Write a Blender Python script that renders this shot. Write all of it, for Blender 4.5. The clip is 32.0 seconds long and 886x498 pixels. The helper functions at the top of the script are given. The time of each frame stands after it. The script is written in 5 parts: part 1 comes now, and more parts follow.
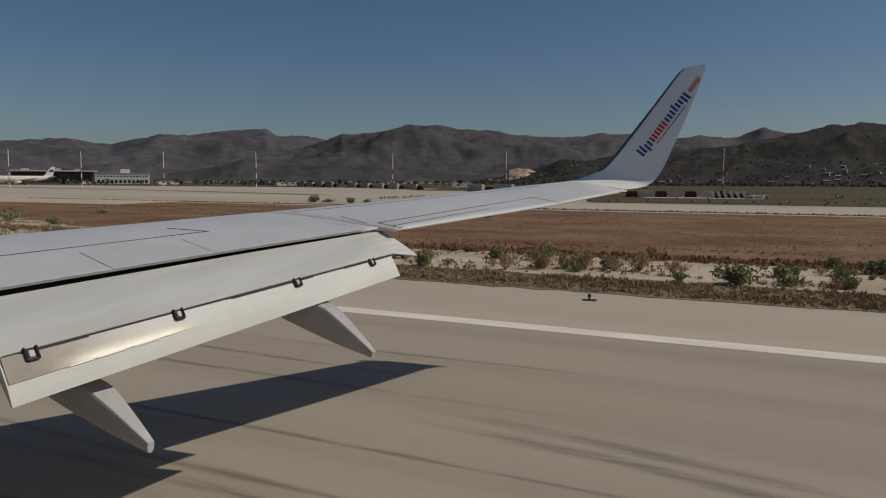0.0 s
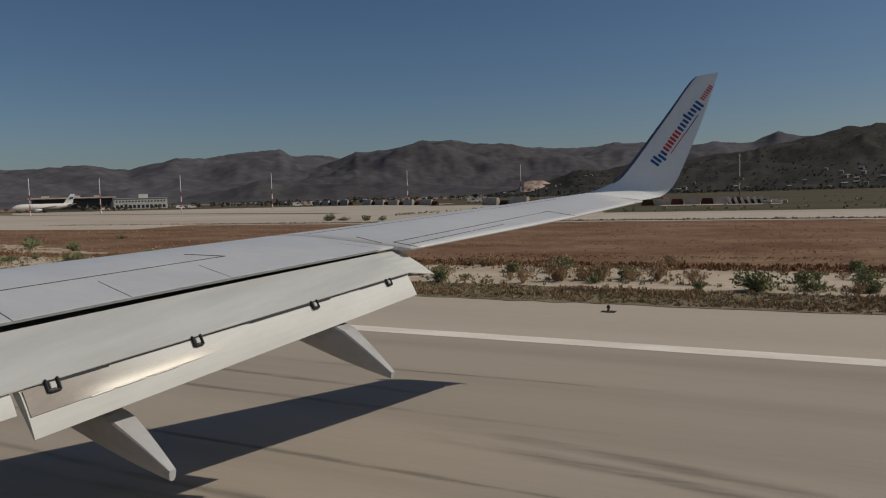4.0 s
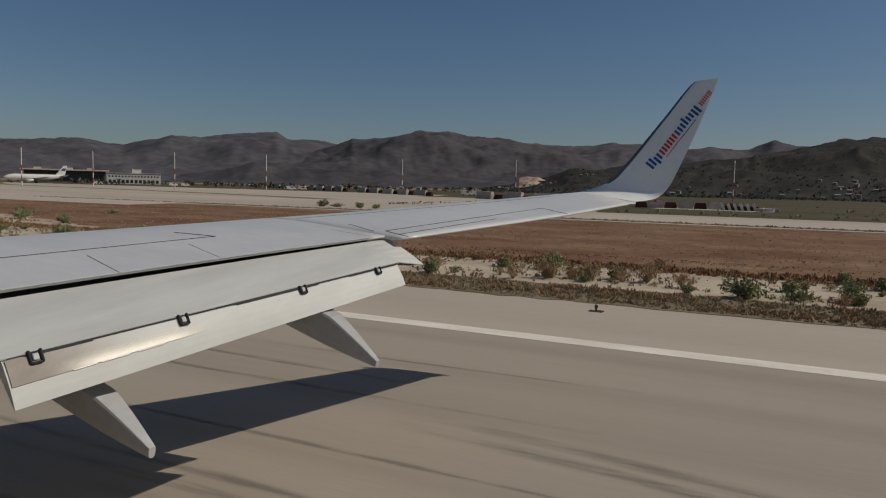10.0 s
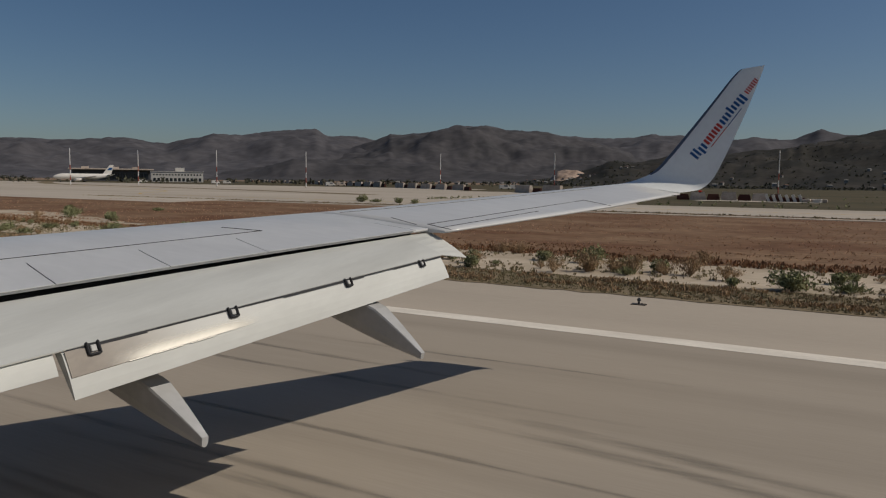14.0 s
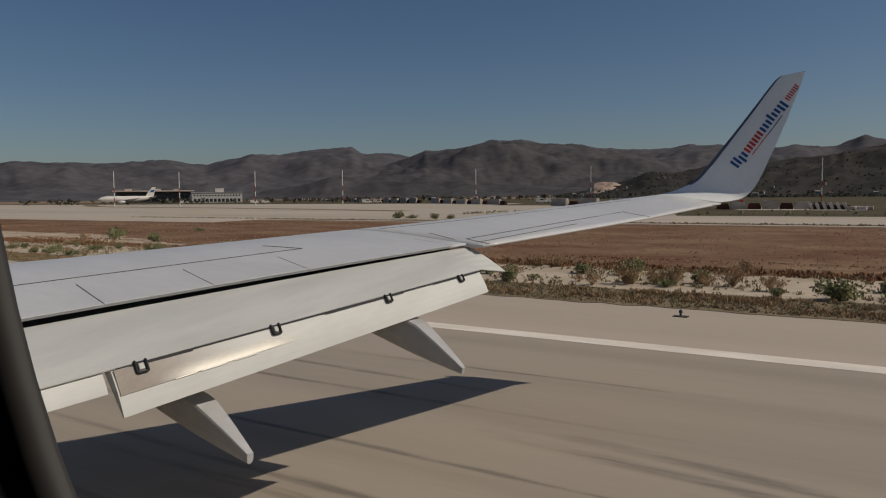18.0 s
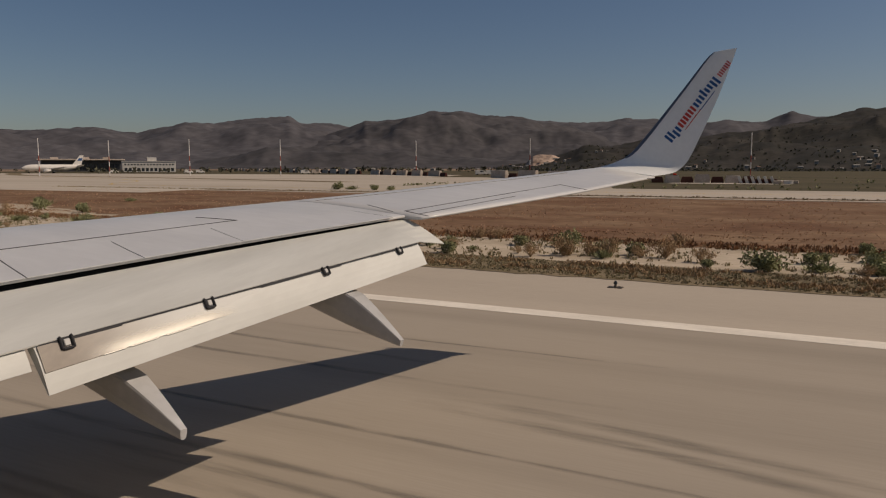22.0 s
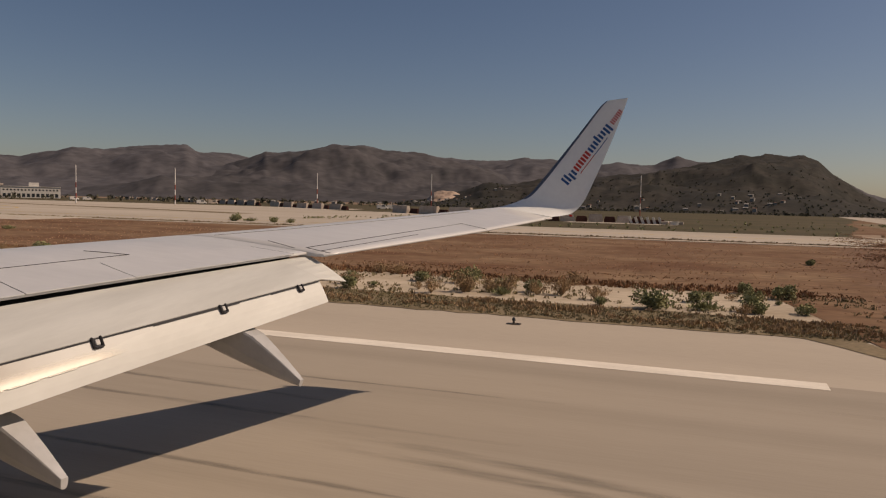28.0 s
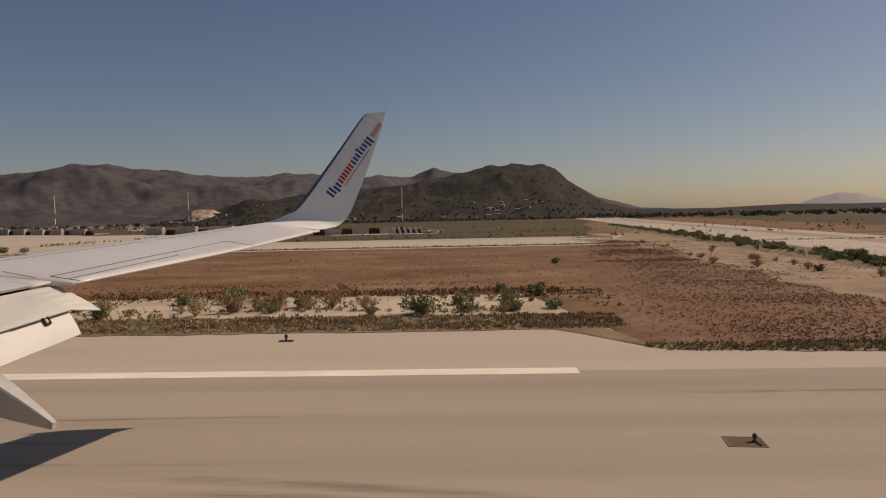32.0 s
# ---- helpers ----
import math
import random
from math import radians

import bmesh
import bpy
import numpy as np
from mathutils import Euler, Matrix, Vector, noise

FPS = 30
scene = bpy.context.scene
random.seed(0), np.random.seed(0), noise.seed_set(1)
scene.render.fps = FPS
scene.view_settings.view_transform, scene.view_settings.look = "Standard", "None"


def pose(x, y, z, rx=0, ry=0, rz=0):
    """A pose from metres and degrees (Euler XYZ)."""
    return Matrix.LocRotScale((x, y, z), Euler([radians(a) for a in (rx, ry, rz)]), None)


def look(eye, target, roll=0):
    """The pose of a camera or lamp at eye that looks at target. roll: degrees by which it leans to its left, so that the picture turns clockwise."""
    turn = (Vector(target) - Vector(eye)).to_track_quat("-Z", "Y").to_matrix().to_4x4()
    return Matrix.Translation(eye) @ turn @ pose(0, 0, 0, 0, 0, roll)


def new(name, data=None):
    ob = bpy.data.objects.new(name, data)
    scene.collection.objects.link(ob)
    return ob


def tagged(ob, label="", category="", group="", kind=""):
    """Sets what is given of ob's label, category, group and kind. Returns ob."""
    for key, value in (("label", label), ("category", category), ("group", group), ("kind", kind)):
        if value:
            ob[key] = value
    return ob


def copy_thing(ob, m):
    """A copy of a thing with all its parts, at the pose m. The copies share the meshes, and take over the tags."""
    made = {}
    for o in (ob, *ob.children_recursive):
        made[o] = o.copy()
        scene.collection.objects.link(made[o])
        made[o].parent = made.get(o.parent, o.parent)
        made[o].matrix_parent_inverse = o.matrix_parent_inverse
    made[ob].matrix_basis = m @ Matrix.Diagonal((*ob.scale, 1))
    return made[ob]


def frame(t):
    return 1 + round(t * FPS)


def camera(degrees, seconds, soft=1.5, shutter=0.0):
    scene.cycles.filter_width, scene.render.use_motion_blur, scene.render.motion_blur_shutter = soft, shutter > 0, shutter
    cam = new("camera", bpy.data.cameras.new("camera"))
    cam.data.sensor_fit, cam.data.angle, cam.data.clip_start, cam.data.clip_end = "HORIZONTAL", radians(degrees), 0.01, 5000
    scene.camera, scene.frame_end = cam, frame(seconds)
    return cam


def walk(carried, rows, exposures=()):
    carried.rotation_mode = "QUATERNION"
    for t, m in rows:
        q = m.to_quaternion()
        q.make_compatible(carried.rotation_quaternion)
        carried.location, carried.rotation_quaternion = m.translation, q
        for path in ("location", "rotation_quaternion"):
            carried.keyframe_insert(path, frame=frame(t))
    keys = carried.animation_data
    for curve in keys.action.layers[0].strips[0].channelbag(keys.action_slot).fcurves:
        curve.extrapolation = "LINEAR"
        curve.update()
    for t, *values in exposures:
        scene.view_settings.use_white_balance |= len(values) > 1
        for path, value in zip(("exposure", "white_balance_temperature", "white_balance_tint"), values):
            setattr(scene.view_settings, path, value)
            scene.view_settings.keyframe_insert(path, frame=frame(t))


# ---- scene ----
# An airliner stands on a runway; the camera looks out of a cabin window behind its wing.
# x runs aft along the runway, y outboard across it, z up; the camera's window is at x = 0, y = 0.
EYE = 3.9
cam = camera(61.1, 32.0, 1.15)
PATH = [
    (0, pose(0.001, -0.026, 3.861, 84.77, -0.22, 26.28)),
    (0.5, pose(0.031, -0.013, 3.891, 85.96, 0.47, 25.92)),
    (1, pose(0.036, -0.013, 3.880, 84.29, -0.47, 25.16)),
    (1.5, pose(0.014, -0.039, 3.891, 86.19, 0.44, 25.59)),
    (2, pose(0.018, -0.041, 3.884, 86.63, -0.97, 25.30)),
    (2.5, pose(0.034, 0.010, 3.899, 86.46, 1.27, 27.11)),
    (3, pose(0.028, -0.028, 3.855, 84.92, 0.31, 26.90)),
    (3.5, pose(0.006, -0.010, 3.904, 85.48, 1.75, 27.35)),
    (5.5, pose(-0.003, 0.003, 3.878, 86.79, 0.62, 28.11)),
    (6, pose(0.006, 0.003, 3.893, 85.87, -0.17, 27.93)),
    (6.5, pose(-0.001, -0.011, 3.876, 86.86, -0.09, 28.11)),
    (7, pose(-0.013, -0.004, 3.882, 86.33, -0.27, 27.61)),
    (7.5, pose(0.005, -0.017, 3.899, 85.78, -0.55, 27.47)),
    (8, pose(0.006, -0.007, 3.896, 86.06, -0.88, 27.35)),
    (8.5, pose(0.012, -0.008, 3.904, 86.11, -1.19, 27.18)),
    (9, pose(0.000, -0.000, 3.900, 86.00, -1.40, 27.00)),
    (9.5, pose(-0.004, 0.003, 3.897, 84.84, -0.97, 27.30)),
    (10, pose(0.012, -0.001, 3.903, 85.25, -1.36, 27.00)),
    (10.5, pose(-0.000, -0.022, 3.887, 85.89, -1.15, 27.37)),
    (11, pose(-0.009, -0.009, 3.882, 85.75, -1.01, 27.84)),
    (11.5, pose(-0.019, -0.009, 3.893, 85.67, -1.41, 27.84)),
    (12, pose(-0.021, -0.011, 3.880, 85.50, -1.47, 27.67)),
    (12.5, pose(-0.001, -0.019, 3.878, 85.77, -1.43, 28.26)),
    (13, pose(-0.015, -0.029, 3.878, 86.10, -1.60, 28.12)),
    (13.5, pose(-0.026, -0.015, 3.875, 85.70, -1.36, 28.80)),
    (14, pose(-0.033, -0.044, 3.878, 84.79, -0.67, 29.89)),
    (14.5, pose(-0.033, -0.030, 3.868, 85.06, -0.80, 30.50)),
    (15, pose(-0.038, -0.052, 3.862, 84.95, -0.93, 30.81)),
    (15.5, pose(-0.054, -0.052, 3.866, 85.39, -1.09, 31.49)),
    (17.5, pose(-0.054, -0.058, 3.860, 85.63, 0.43, 33.80)),
    (18, pose(-0.053, -0.062, 3.874, 85.94, 0.56, 32.59)),
    (18.5, pose(-0.058, -0.046, 3.872, 84.55, -0.23, 30.35)),
    (19, pose(-0.053, -0.026, 3.876, 84.90, 0.50, 30.04)),
    (19.5, pose(-0.059, -0.052, 3.869, 85.50, 1.06, 29.34)),
    (20, pose(-0.060, -0.057, 3.877, 85.38, 0.53, 29.41)),
    (20.5, pose(-0.060, -0.056, 3.872, 84.95, 0.44, 28.61)),
    (21, pose(-0.056, -0.042, 3.868, 84.33, 0.27, 28.54)),
    (21.5, pose(-0.055, -0.033, 3.877, 85.09, 1.15, 28.08)),
    (22, pose(-0.051, -0.026, 3.879, 83.75, 0.08, 28.05)),
    (22.5, pose(-0.048, -0.014, 3.905, 84.74, 0.30, 27.24)),
    (23, pose(-0.045, -0.011, 3.906, 83.66, -0.92, 25.98)),
    (23.5, pose(-0.055, -0.023, 3.908, 84.24, 1.77, 26.60)),
    (24, pose(-0.056, -0.059, 3.911, 85.06, 1.28, 26.46)),
    (24.5, pose(-0.048, -0.021, 3.869, 83.14, 0.03, 25.91)),
    (25, pose(-0.050, -0.013, 3.886, 85.52, 2.07, 24.79)),
    (25.5, pose(-0.048, -0.003, 3.881, 85.10, 1.32, 25.40)),
    (27.5, pose(-0.061, -0.076, 3.932, 86.17, 1.37, 26.29)),
    (28, pose(-0.057, -0.068, 3.933, 86.46, -1.36, 20.58)),
    (28.5, pose(-0.069, -0.085, 3.927, 85.39, -0.23, 9.25)),
    (29, pose(-0.089, -0.125, 3.906, 86.52, -0.85, 4.03)),
    (29.5, pose(-0.091, -0.130, 3.905, 86.54, -0.79, 2.73)),
    (30, pose(-0.093, -0.137, 3.900, 86.36, 0.10, 1.50)),
    (30.5, pose(-0.094, -0.130, 3.908, 87.28, 0.68, 0.95)),
    (31, pose(-0.095, -0.137, 3.904, 87.26, -0.25, 0.55)),
    (31.5, pose(-0.095, -0.133, 3.907, 87.25, 0.62, 0.85)),
    (32, pose(-0.092, -0.126, 3.901, 87.55, 1.25, 2.77)),
]
EXPOSURES = [(0, -0.27, 6750, 10), (15.5, -0.27, 6750, 10), (19, -0.25, 7100, 13), (22, -0.17, 7700, 17), (25, -0.11, 8450, 21), (28, 0.05, 8450, 22), (32, 0.08, 8450, 22)]
walk(cam, PATH, EXPOSURES)

# ---------------------------------------------------------------- light
SUN_DIR = Vector((6.21, 2.77, 6.2)).normalized()
world = bpy.data.worlds.new("sky")
scene.world = world
world.use_nodes = True
wn = world.node_tree
wn.nodes.clear()
sky = wn.nodes.new("ShaderNodeTexSky")
sky.sky_type = "NISHITA"
sky.sun_disc = False
sky.sun_elevation = math.asin(SUN_DIR.z)
sky.sun_rotation = math.atan2(SUN_DIR.x, SUN_DIR.y)
sky.air_density, sky.dust_density, sky.ozone_density = 0.85, 0.95, 3.6
bgd = wn.nodes.new("ShaderNodeBackground")
bgd.inputs["Strength"].default_value = 0.057
wout = wn.nodes.new("ShaderNodeOutputWorld")
hue = wn.nodes.new("ShaderNodeHueSaturation")
hue.inputs["Saturation"].default_value = 1.12
wn.links.new(sky.outputs[0], hue.inputs["Color"])
wn.links.new(hue.outputs[0], bgd.inputs[0])
wn.links.new(bgd.outputs[0], wout.inputs[0])
sun = new("sun", bpy.data.lights.new("sun", "SUN"))
sun.data.energy, sun.data.angle, sun.data.color = 3.3, radians(0.5), (1.0, 0.94, 0.85)
sun.matrix_world = look(SUN_DIR * 100, (0, 0, 0))


# ---------------------------------------------------------------- materials
def mat(name, base, rough=0.7, metal=0.0, vary=None, scale=3.0, fine=40.0, amount=0.35, bump=0.0,
        stretch=(1, 1, 1), spec=0.5, random_tint=0.0, island=False, lo=0.35, hi=0.7):
    """A surface with variation at a large and a fine scale, and fine relief."""
    m = bpy.data.materials.new(name)
    m.use_nodes = True
    nt = m.node_tree
    n, l = nt.nodes, nt.links
    p = n["Principled BSDF"]
    p.inputs["Roughness"].default_value, p.inputs["Metallic"].default_value = rough, metal
    p.inputs["Specular IOR Level"].default_value = spec if rough < 0.85 else 0.12
    vary = vary or tuple(c * (1 - amount) for c in base)
    geo = n.new("ShaderNodeNewGeometry")
    mp = n.new("ShaderNodeMapping")
    mp.inputs["Scale"].default_value = stretch
    l.new(geo.outputs["Position"], mp.inputs["Vector"])
    a, b = n.new("ShaderNodeTexNoise"), n.new("ShaderNodeTexNoise")
    a.inputs["Scale"].default_value, a.inputs["Detail"].default_value = scale, 5
    b.inputs["Scale"].default_value, b.inputs["Detail"].default_value = fine, 4
    l.new(mp.outputs[0], a.inputs["Vector"])
    l.new(mp.outputs[0], b.inputs["Vector"])
    r = n.new("ShaderNodeMapRange")
    r.inputs["From Min"].default_value, r.inputs["From Max"].default_value = lo, hi
    l.new(a.outputs["Fac"], r.inputs["Value"])
    mix = n.new("ShaderNodeMix")
    mix.data_type = "RGBA"
    mix.inputs["A"].default_value, mix.inputs["B"].default_value = (*base, 1), (*vary, 1)
    l.new(r.outputs[0], mix.inputs["Factor"])
    r2 = n.new("ShaderNodeMapRange")
    r2.inputs["From Min"].default_value, r2.inputs["From Max"].default_value = 0.3, 0.7
    r2.inputs["To Min"].default_value, r2.inputs["To Max"].default_value = 1 - amount * 0.6, 1 + amount * 0.3
    l.new(b.outputs["Fac"], r2.inputs["Value"])
    mul = n.new("ShaderNodeVectorMath")
    mul.operation = "SCALE"
    l.new(mix.outputs["Result"], mul.inputs[0])
    l.new(r2.outputs[0], mul.inputs["Scale"])
    last = mul
    if random_tint:
        src = geo.outputs["Random Per Island"]
        if not island:
            src = n.new("ShaderNodeObjectInfo").outputs["Random"]
        r3 = n.new("ShaderNodeMapRange")
        r3.inputs["To Min"].default_value, r3.inputs["To Max"].default_value = 1 - random_tint, 1 + random_tint
        l.new(src, r3.inputs["Value"])
        last = n.new("ShaderNodeVectorMath")
        last.operation = "SCALE"
        l.new(mul.outputs[0], last.inputs[0])
        l.new(r3.outputs[0], last.inputs["Scale"])
    l.new(last.outputs[0], p.inputs["Base Color"])
    if bump:
        bp = n.new("ShaderNodeBump")
        bp.inputs["Strength"].default_value, bp.inputs["Distance"].default_value = min(1.0, bump), 0.02
        l.new(b.outputs["Fac"], bp.inputs["Height"])
        l.new(bp.outputs[0], p.inputs["Normal"])
    return m


M_WING = mat("wing_grey_paint", (0.60, 0.60, 0.59), 0.28, 0.0, scale=0.6, fine=6, amount=0.10, stretch=(0.4, 1.5, 1))
M_FLAP = mat("flap_white_paint", (0.555, 0.56, 0.525), 0.58, 0.0, (0.465, 0.467, 0.435), scale=0.9, fine=9, amount=0.05, stretch=(3, 0.6, 1))
M_WLET = mat("winglet_white_paint", (0.80, 0.81, 0.78), 0.3, 0.0, scale=0.8, fine=10, amount=0.06)
M_FAIR = mat("fairing_paint", (0.43, 0.43, 0.43), 0.42, 0.0, (0.34, 0.335, 0.32), scale=2.0, fine=12, amount=0.12)
M_EDGE = mat("leading_edge_grey", (0.12, 0.14, 0.18), 0.45, 0.2, amount=0.15)
M_LINK = mat("hinge_link_grey", (0.42, 0.42, 0.40), 0.5, 0.0, (0.33, 0.325, 0.31), scale=2.0, fine=12, amount=0.12)
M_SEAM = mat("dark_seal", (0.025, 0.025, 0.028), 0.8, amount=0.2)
M_SEAML = mat("grey_seal", (0.17, 0.165, 0.16), 0.7, amount=0.2)
M_FUS = mat("fuselage_white_paint", (0.75, 0.75, 0.75), 0.3, 0.0, amount=0.05)
M_SEAL = mat("window_seal_rubber", (0.028, 0.026, 0.024), 0.7, amount=0.2)
M_CREAM = mat("cream_cabin_plastic", (0.58, 0.52, 0.42), 0.55, amount=0.08)
M_CAB = mat("cabin_lining", (0.10, 0.10, 0.105), 0.8, amount=0.1)
M_BLUE = mat("blue_decal", (0.018, 0.085, 0.24), 0.4, amount=0.08)
M_RED = mat("red_decal", (0.55, 0.05, 0.03), 0.4, amount=0.08)
M_TYRE = mat("tyre_rubber", (0.02, 0.02, 0.02), 0.85, amount=0.2)
M_STEEL = mat("steel", (0.4, 0.4, 0.42), 0.35, 0.9, amount=0.15)
M_REDGLASS = mat("red_lens", (0.5, 0.02, 0.01), 0.15, amount=0.05)

M_SOIL = mat("dry_ground", (0.30, 0.22, 0.15), 0.95, 0.0, (0.17, 0.105, 0.07), scale=0.05, fine=1.6, amount=0.35, bump=0.4)
M_FIELD = mat("red_brown_dry_grass", (0.155, 0.080, 0.045), 0.95, 0.0, (0.255, 0.165, 0.10), scale=0.20, fine=1.6, amount=0.5, bump=0.7, stretch=(0.5, 0.8, 1))
M_SAND = mat("pale_sandy_soil", (0.51, 0.425, 0.325), 0.95, 0.0, (0.37, 0.30, 0.22), scale=0.25, fine=3.0, amount=0.25, bump=0.4, stretch=(0.6, 1, 1))
M_FIELDN = mat("stony_red_soil", (0.225, 0.138, 0.09), 0.95, 0.0, (0.155, 0.085, 0.05), scale=0.45, fine=3.5, amount=0.5, bump=0.7, stretch=(0.6, 0.5, 1))
M_SANDD = mat("reddish_sandy_soil", (0.36, 0.275, 0.20), 0.95, 0.0, (0.22, 0.15, 0.10), scale=0.35, fine=3.0, amount=0.3, bump=0.4)
M_VERGE = mat("dry_verge", (0.165, 0.13, 0.08), 0.95, 0.0, (0.25, 0.195, 0.125), scale=0.6, fine=6.0, amount=0.45, bump=0.6)
M_CONC = mat("runway_surface", (0.357, 0.308, 0.250), 0.9, 0.0, (0.305, 0.263, 0.213), scale=0.55, fine=30.0, amount=0.10, bump=0.15, stretch=(0.035, 1, 1), lo=0.4, hi=0.66)
M_SHOULD = mat("shoulder_surface", (0.455, 0.391, 0.318), 0.9, 0.0, (0.40, 0.346, 0.281), scale=0.3, fine=22.0, amount=0.10, bump=0.15, stretch=(0.08, 1, 1))
M_PALE = mat("pale_concrete", (0.47, 0.41, 0.34), 0.9, 0.0, (0.37, 0.32, 0.26), scale=0.05, fine=1.5, amount=0.12, stretch=(0.2, 1, 1))
M_LINE = mat("worn_white_paint", (0.80, 0.735, 0.63), 0.8, 0.0, (0.64, 0.58, 0.49), scale=1.6, fine=18.0, amount=0.18, stretch=(0.3, 1, 1))
M_YELL = mat("worn_yellow_paint", (0.55, 0.35, 0.05), 0.8, 0.0, (0.38, 0.27, 0.10), scale=2.0, fine=18.0, amount=0.2)
M_RUB = mat("tyre_rubber_marks", (0.235, 0.208, 0.175), 0.9, 0.0, (0.30, 0.265, 0.22), scale=2.0, fine=15.0, amount=0.2, stretch=(0.12, 2, 1))
M_FAINT = mat("faint_rubber", (0.25, 0.222, 0.185), 0.9, 0.0, (0.29, 0.258, 0.21), scale=0.6, fine=15.0, amount=0.12, stretch=(0.1, 2, 1))
M_DARKA = mat("dark_asphalt", (0.11, 0.105, 0.095), 0.9, 0.0, (0.17, 0.155, 0.135), scale=0.5, fine=12.0, amount=0.2, stretch=(0.1, 1, 1))
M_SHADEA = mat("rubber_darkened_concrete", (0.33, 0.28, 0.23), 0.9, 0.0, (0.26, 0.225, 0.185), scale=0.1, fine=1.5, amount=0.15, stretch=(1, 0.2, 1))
M_GREEN = mat("dark_scrub_field", (0.072, 0.062, 0.034), 0.95, 0.0, (0.115, 0.092, 0.054), scale=0.03, fine=0.6, amount=0.45, bump=0.3, stretch=(0.3, 1, 1))
# far and middle ranges carry their haze as paler, bluer base colours
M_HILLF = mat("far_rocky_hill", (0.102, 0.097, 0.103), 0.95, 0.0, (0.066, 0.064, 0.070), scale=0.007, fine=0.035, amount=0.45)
# haze over the distant hill is mixed into its pale base colour
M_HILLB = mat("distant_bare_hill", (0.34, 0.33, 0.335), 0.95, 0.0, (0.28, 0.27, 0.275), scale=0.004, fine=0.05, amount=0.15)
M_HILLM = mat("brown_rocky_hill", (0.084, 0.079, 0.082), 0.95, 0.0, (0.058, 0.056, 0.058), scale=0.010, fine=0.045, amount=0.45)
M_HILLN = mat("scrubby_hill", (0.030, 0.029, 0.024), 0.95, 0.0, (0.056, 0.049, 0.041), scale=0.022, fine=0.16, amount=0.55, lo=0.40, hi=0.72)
M_QUARRY = mat("quarry_rock", (0.50, 0.37, 0.29), 0.9, 0.0, (0.17, 0.125, 0.095), scale=0.05, fine=0.22, amount=0.5, stretch=(1, 1, 0.4))
M_BLOCK = mat("weathered_concrete_block", (0.56, 0.48, 0.40), 0.9, 0.0, (0.43, 0.35, 0.29), scale=0.5, fine=4.0, amount=0.3, random_tint=0.2)
M_BRICKR = mat("faded_red_paint", (0.082, 0.034, 0.026), 0.85, 0.0, scale=0.6, fine=5.0, amount=0.3, random_tint=0.25)
M_WHITE = mat("white_wall_paint", (0.62, 0.59, 0.54), 0.8, 0.0, scale=0.5, fine=4.0, amount=0.12, random_tint=0.12)
M_HOUSE = mat("pale_plaster", (0.30, 0.285, 0.26), 0.85, 0.0, scale=0.5, fine=4.0, amount=0.15, random_tint=0.2)
M_ROOF = mat("terracotta_roof", (0.20, 0.125, 0.095), 0.85, 0.0, scale=0.6, fine=6.0, amount=0.25, random_tint=0.2)
M_DARKB = mat("dark_roof_sheet", (0.07, 0.07, 0.075), 0.6, 0.0, amount=0.2)
M_WIN = mat("dark_window_glass", (0.03, 0.035, 0.04), 0.15, amount=0.05)
M_MAST = mat("mast_white", (0.68, 0.66, 0.63), 0.6, 0.0, amount=0.1)
M_MASTR = mat("mast_red", (0.28, 0.06, 0.04), 0.6, 0.0, amount=0.1)
M_BUSH = mat("green_bush_leaves", (0.29, 0.29, 0.155), 0.9, 0.0, (0.20, 0.21, 0.105), scale=1.5, fine=14.0, amount=0.35, random_tint=0.35, island=True)
M_DRYB = mat("dry_bush_stems", (0.44, 0.31, 0.185), 0.9, 0.0, (0.30, 0.205, 0.12), scale=1.5, fine=14.0, amount=0.25, random_tint=0.18, island=True)
M_TUFT = mat("dry_grass_tufts", (0.33, 0.27, 0.165), 0.9, 0.0, (0.235, 0.205, 0.115), scale=0.5, fine=9.0, amount=0.2, random_tint=0.16, island=True)
M_REDT = mat("red_dry_tufts", (0.33, 0.18, 0.10), 0.9, 0.0, (0.22, 0.125, 0.07), scale=0.3, fine=6.0, amount=0.35, random_tint=0.4, island=True)
M_CLUMP = mat("field_tussocks", (0.56, 0.35, 0.23), 0.9, 0.0, (0.48, 0.32, 0.21), scale=0.1, fine=6.0, amount=0.25, random_tint=0.3, island=True)
M_BARK = mat("stem_wood", (0.13, 0.09, 0.06), 0.9, amount=0.3)
M_TREE = mat("olive_tree_leaves", (0.105, 0.10, 0.07), 0.9, 0.0, (0.075, 0.076, 0.052), scale=0.15, fine=1.5, amount=0.35, random_tint=0.4, island=True)
M_EARTH = mat("pit_earth", (0.17, 0.105, 0.065), 0.95, 0.0, (0.11, 0.07, 0.045), scale=3.0, fine=25.0, amount=0.35, bump=0.4)
M_SCRUB = mat("hillside_scrub_leaves", (0.085, 0.08, 0.06), 0.9, 0.0, (0.065, 0.062, 0.046), scale=0.15, fine=1.5, amount=0.2, random_tint=0.2, island=True)
M_IRON = mat("light_fitting_metal", (0.09, 0.075, 0.06), 0.6, 0.3, amount=0.3)


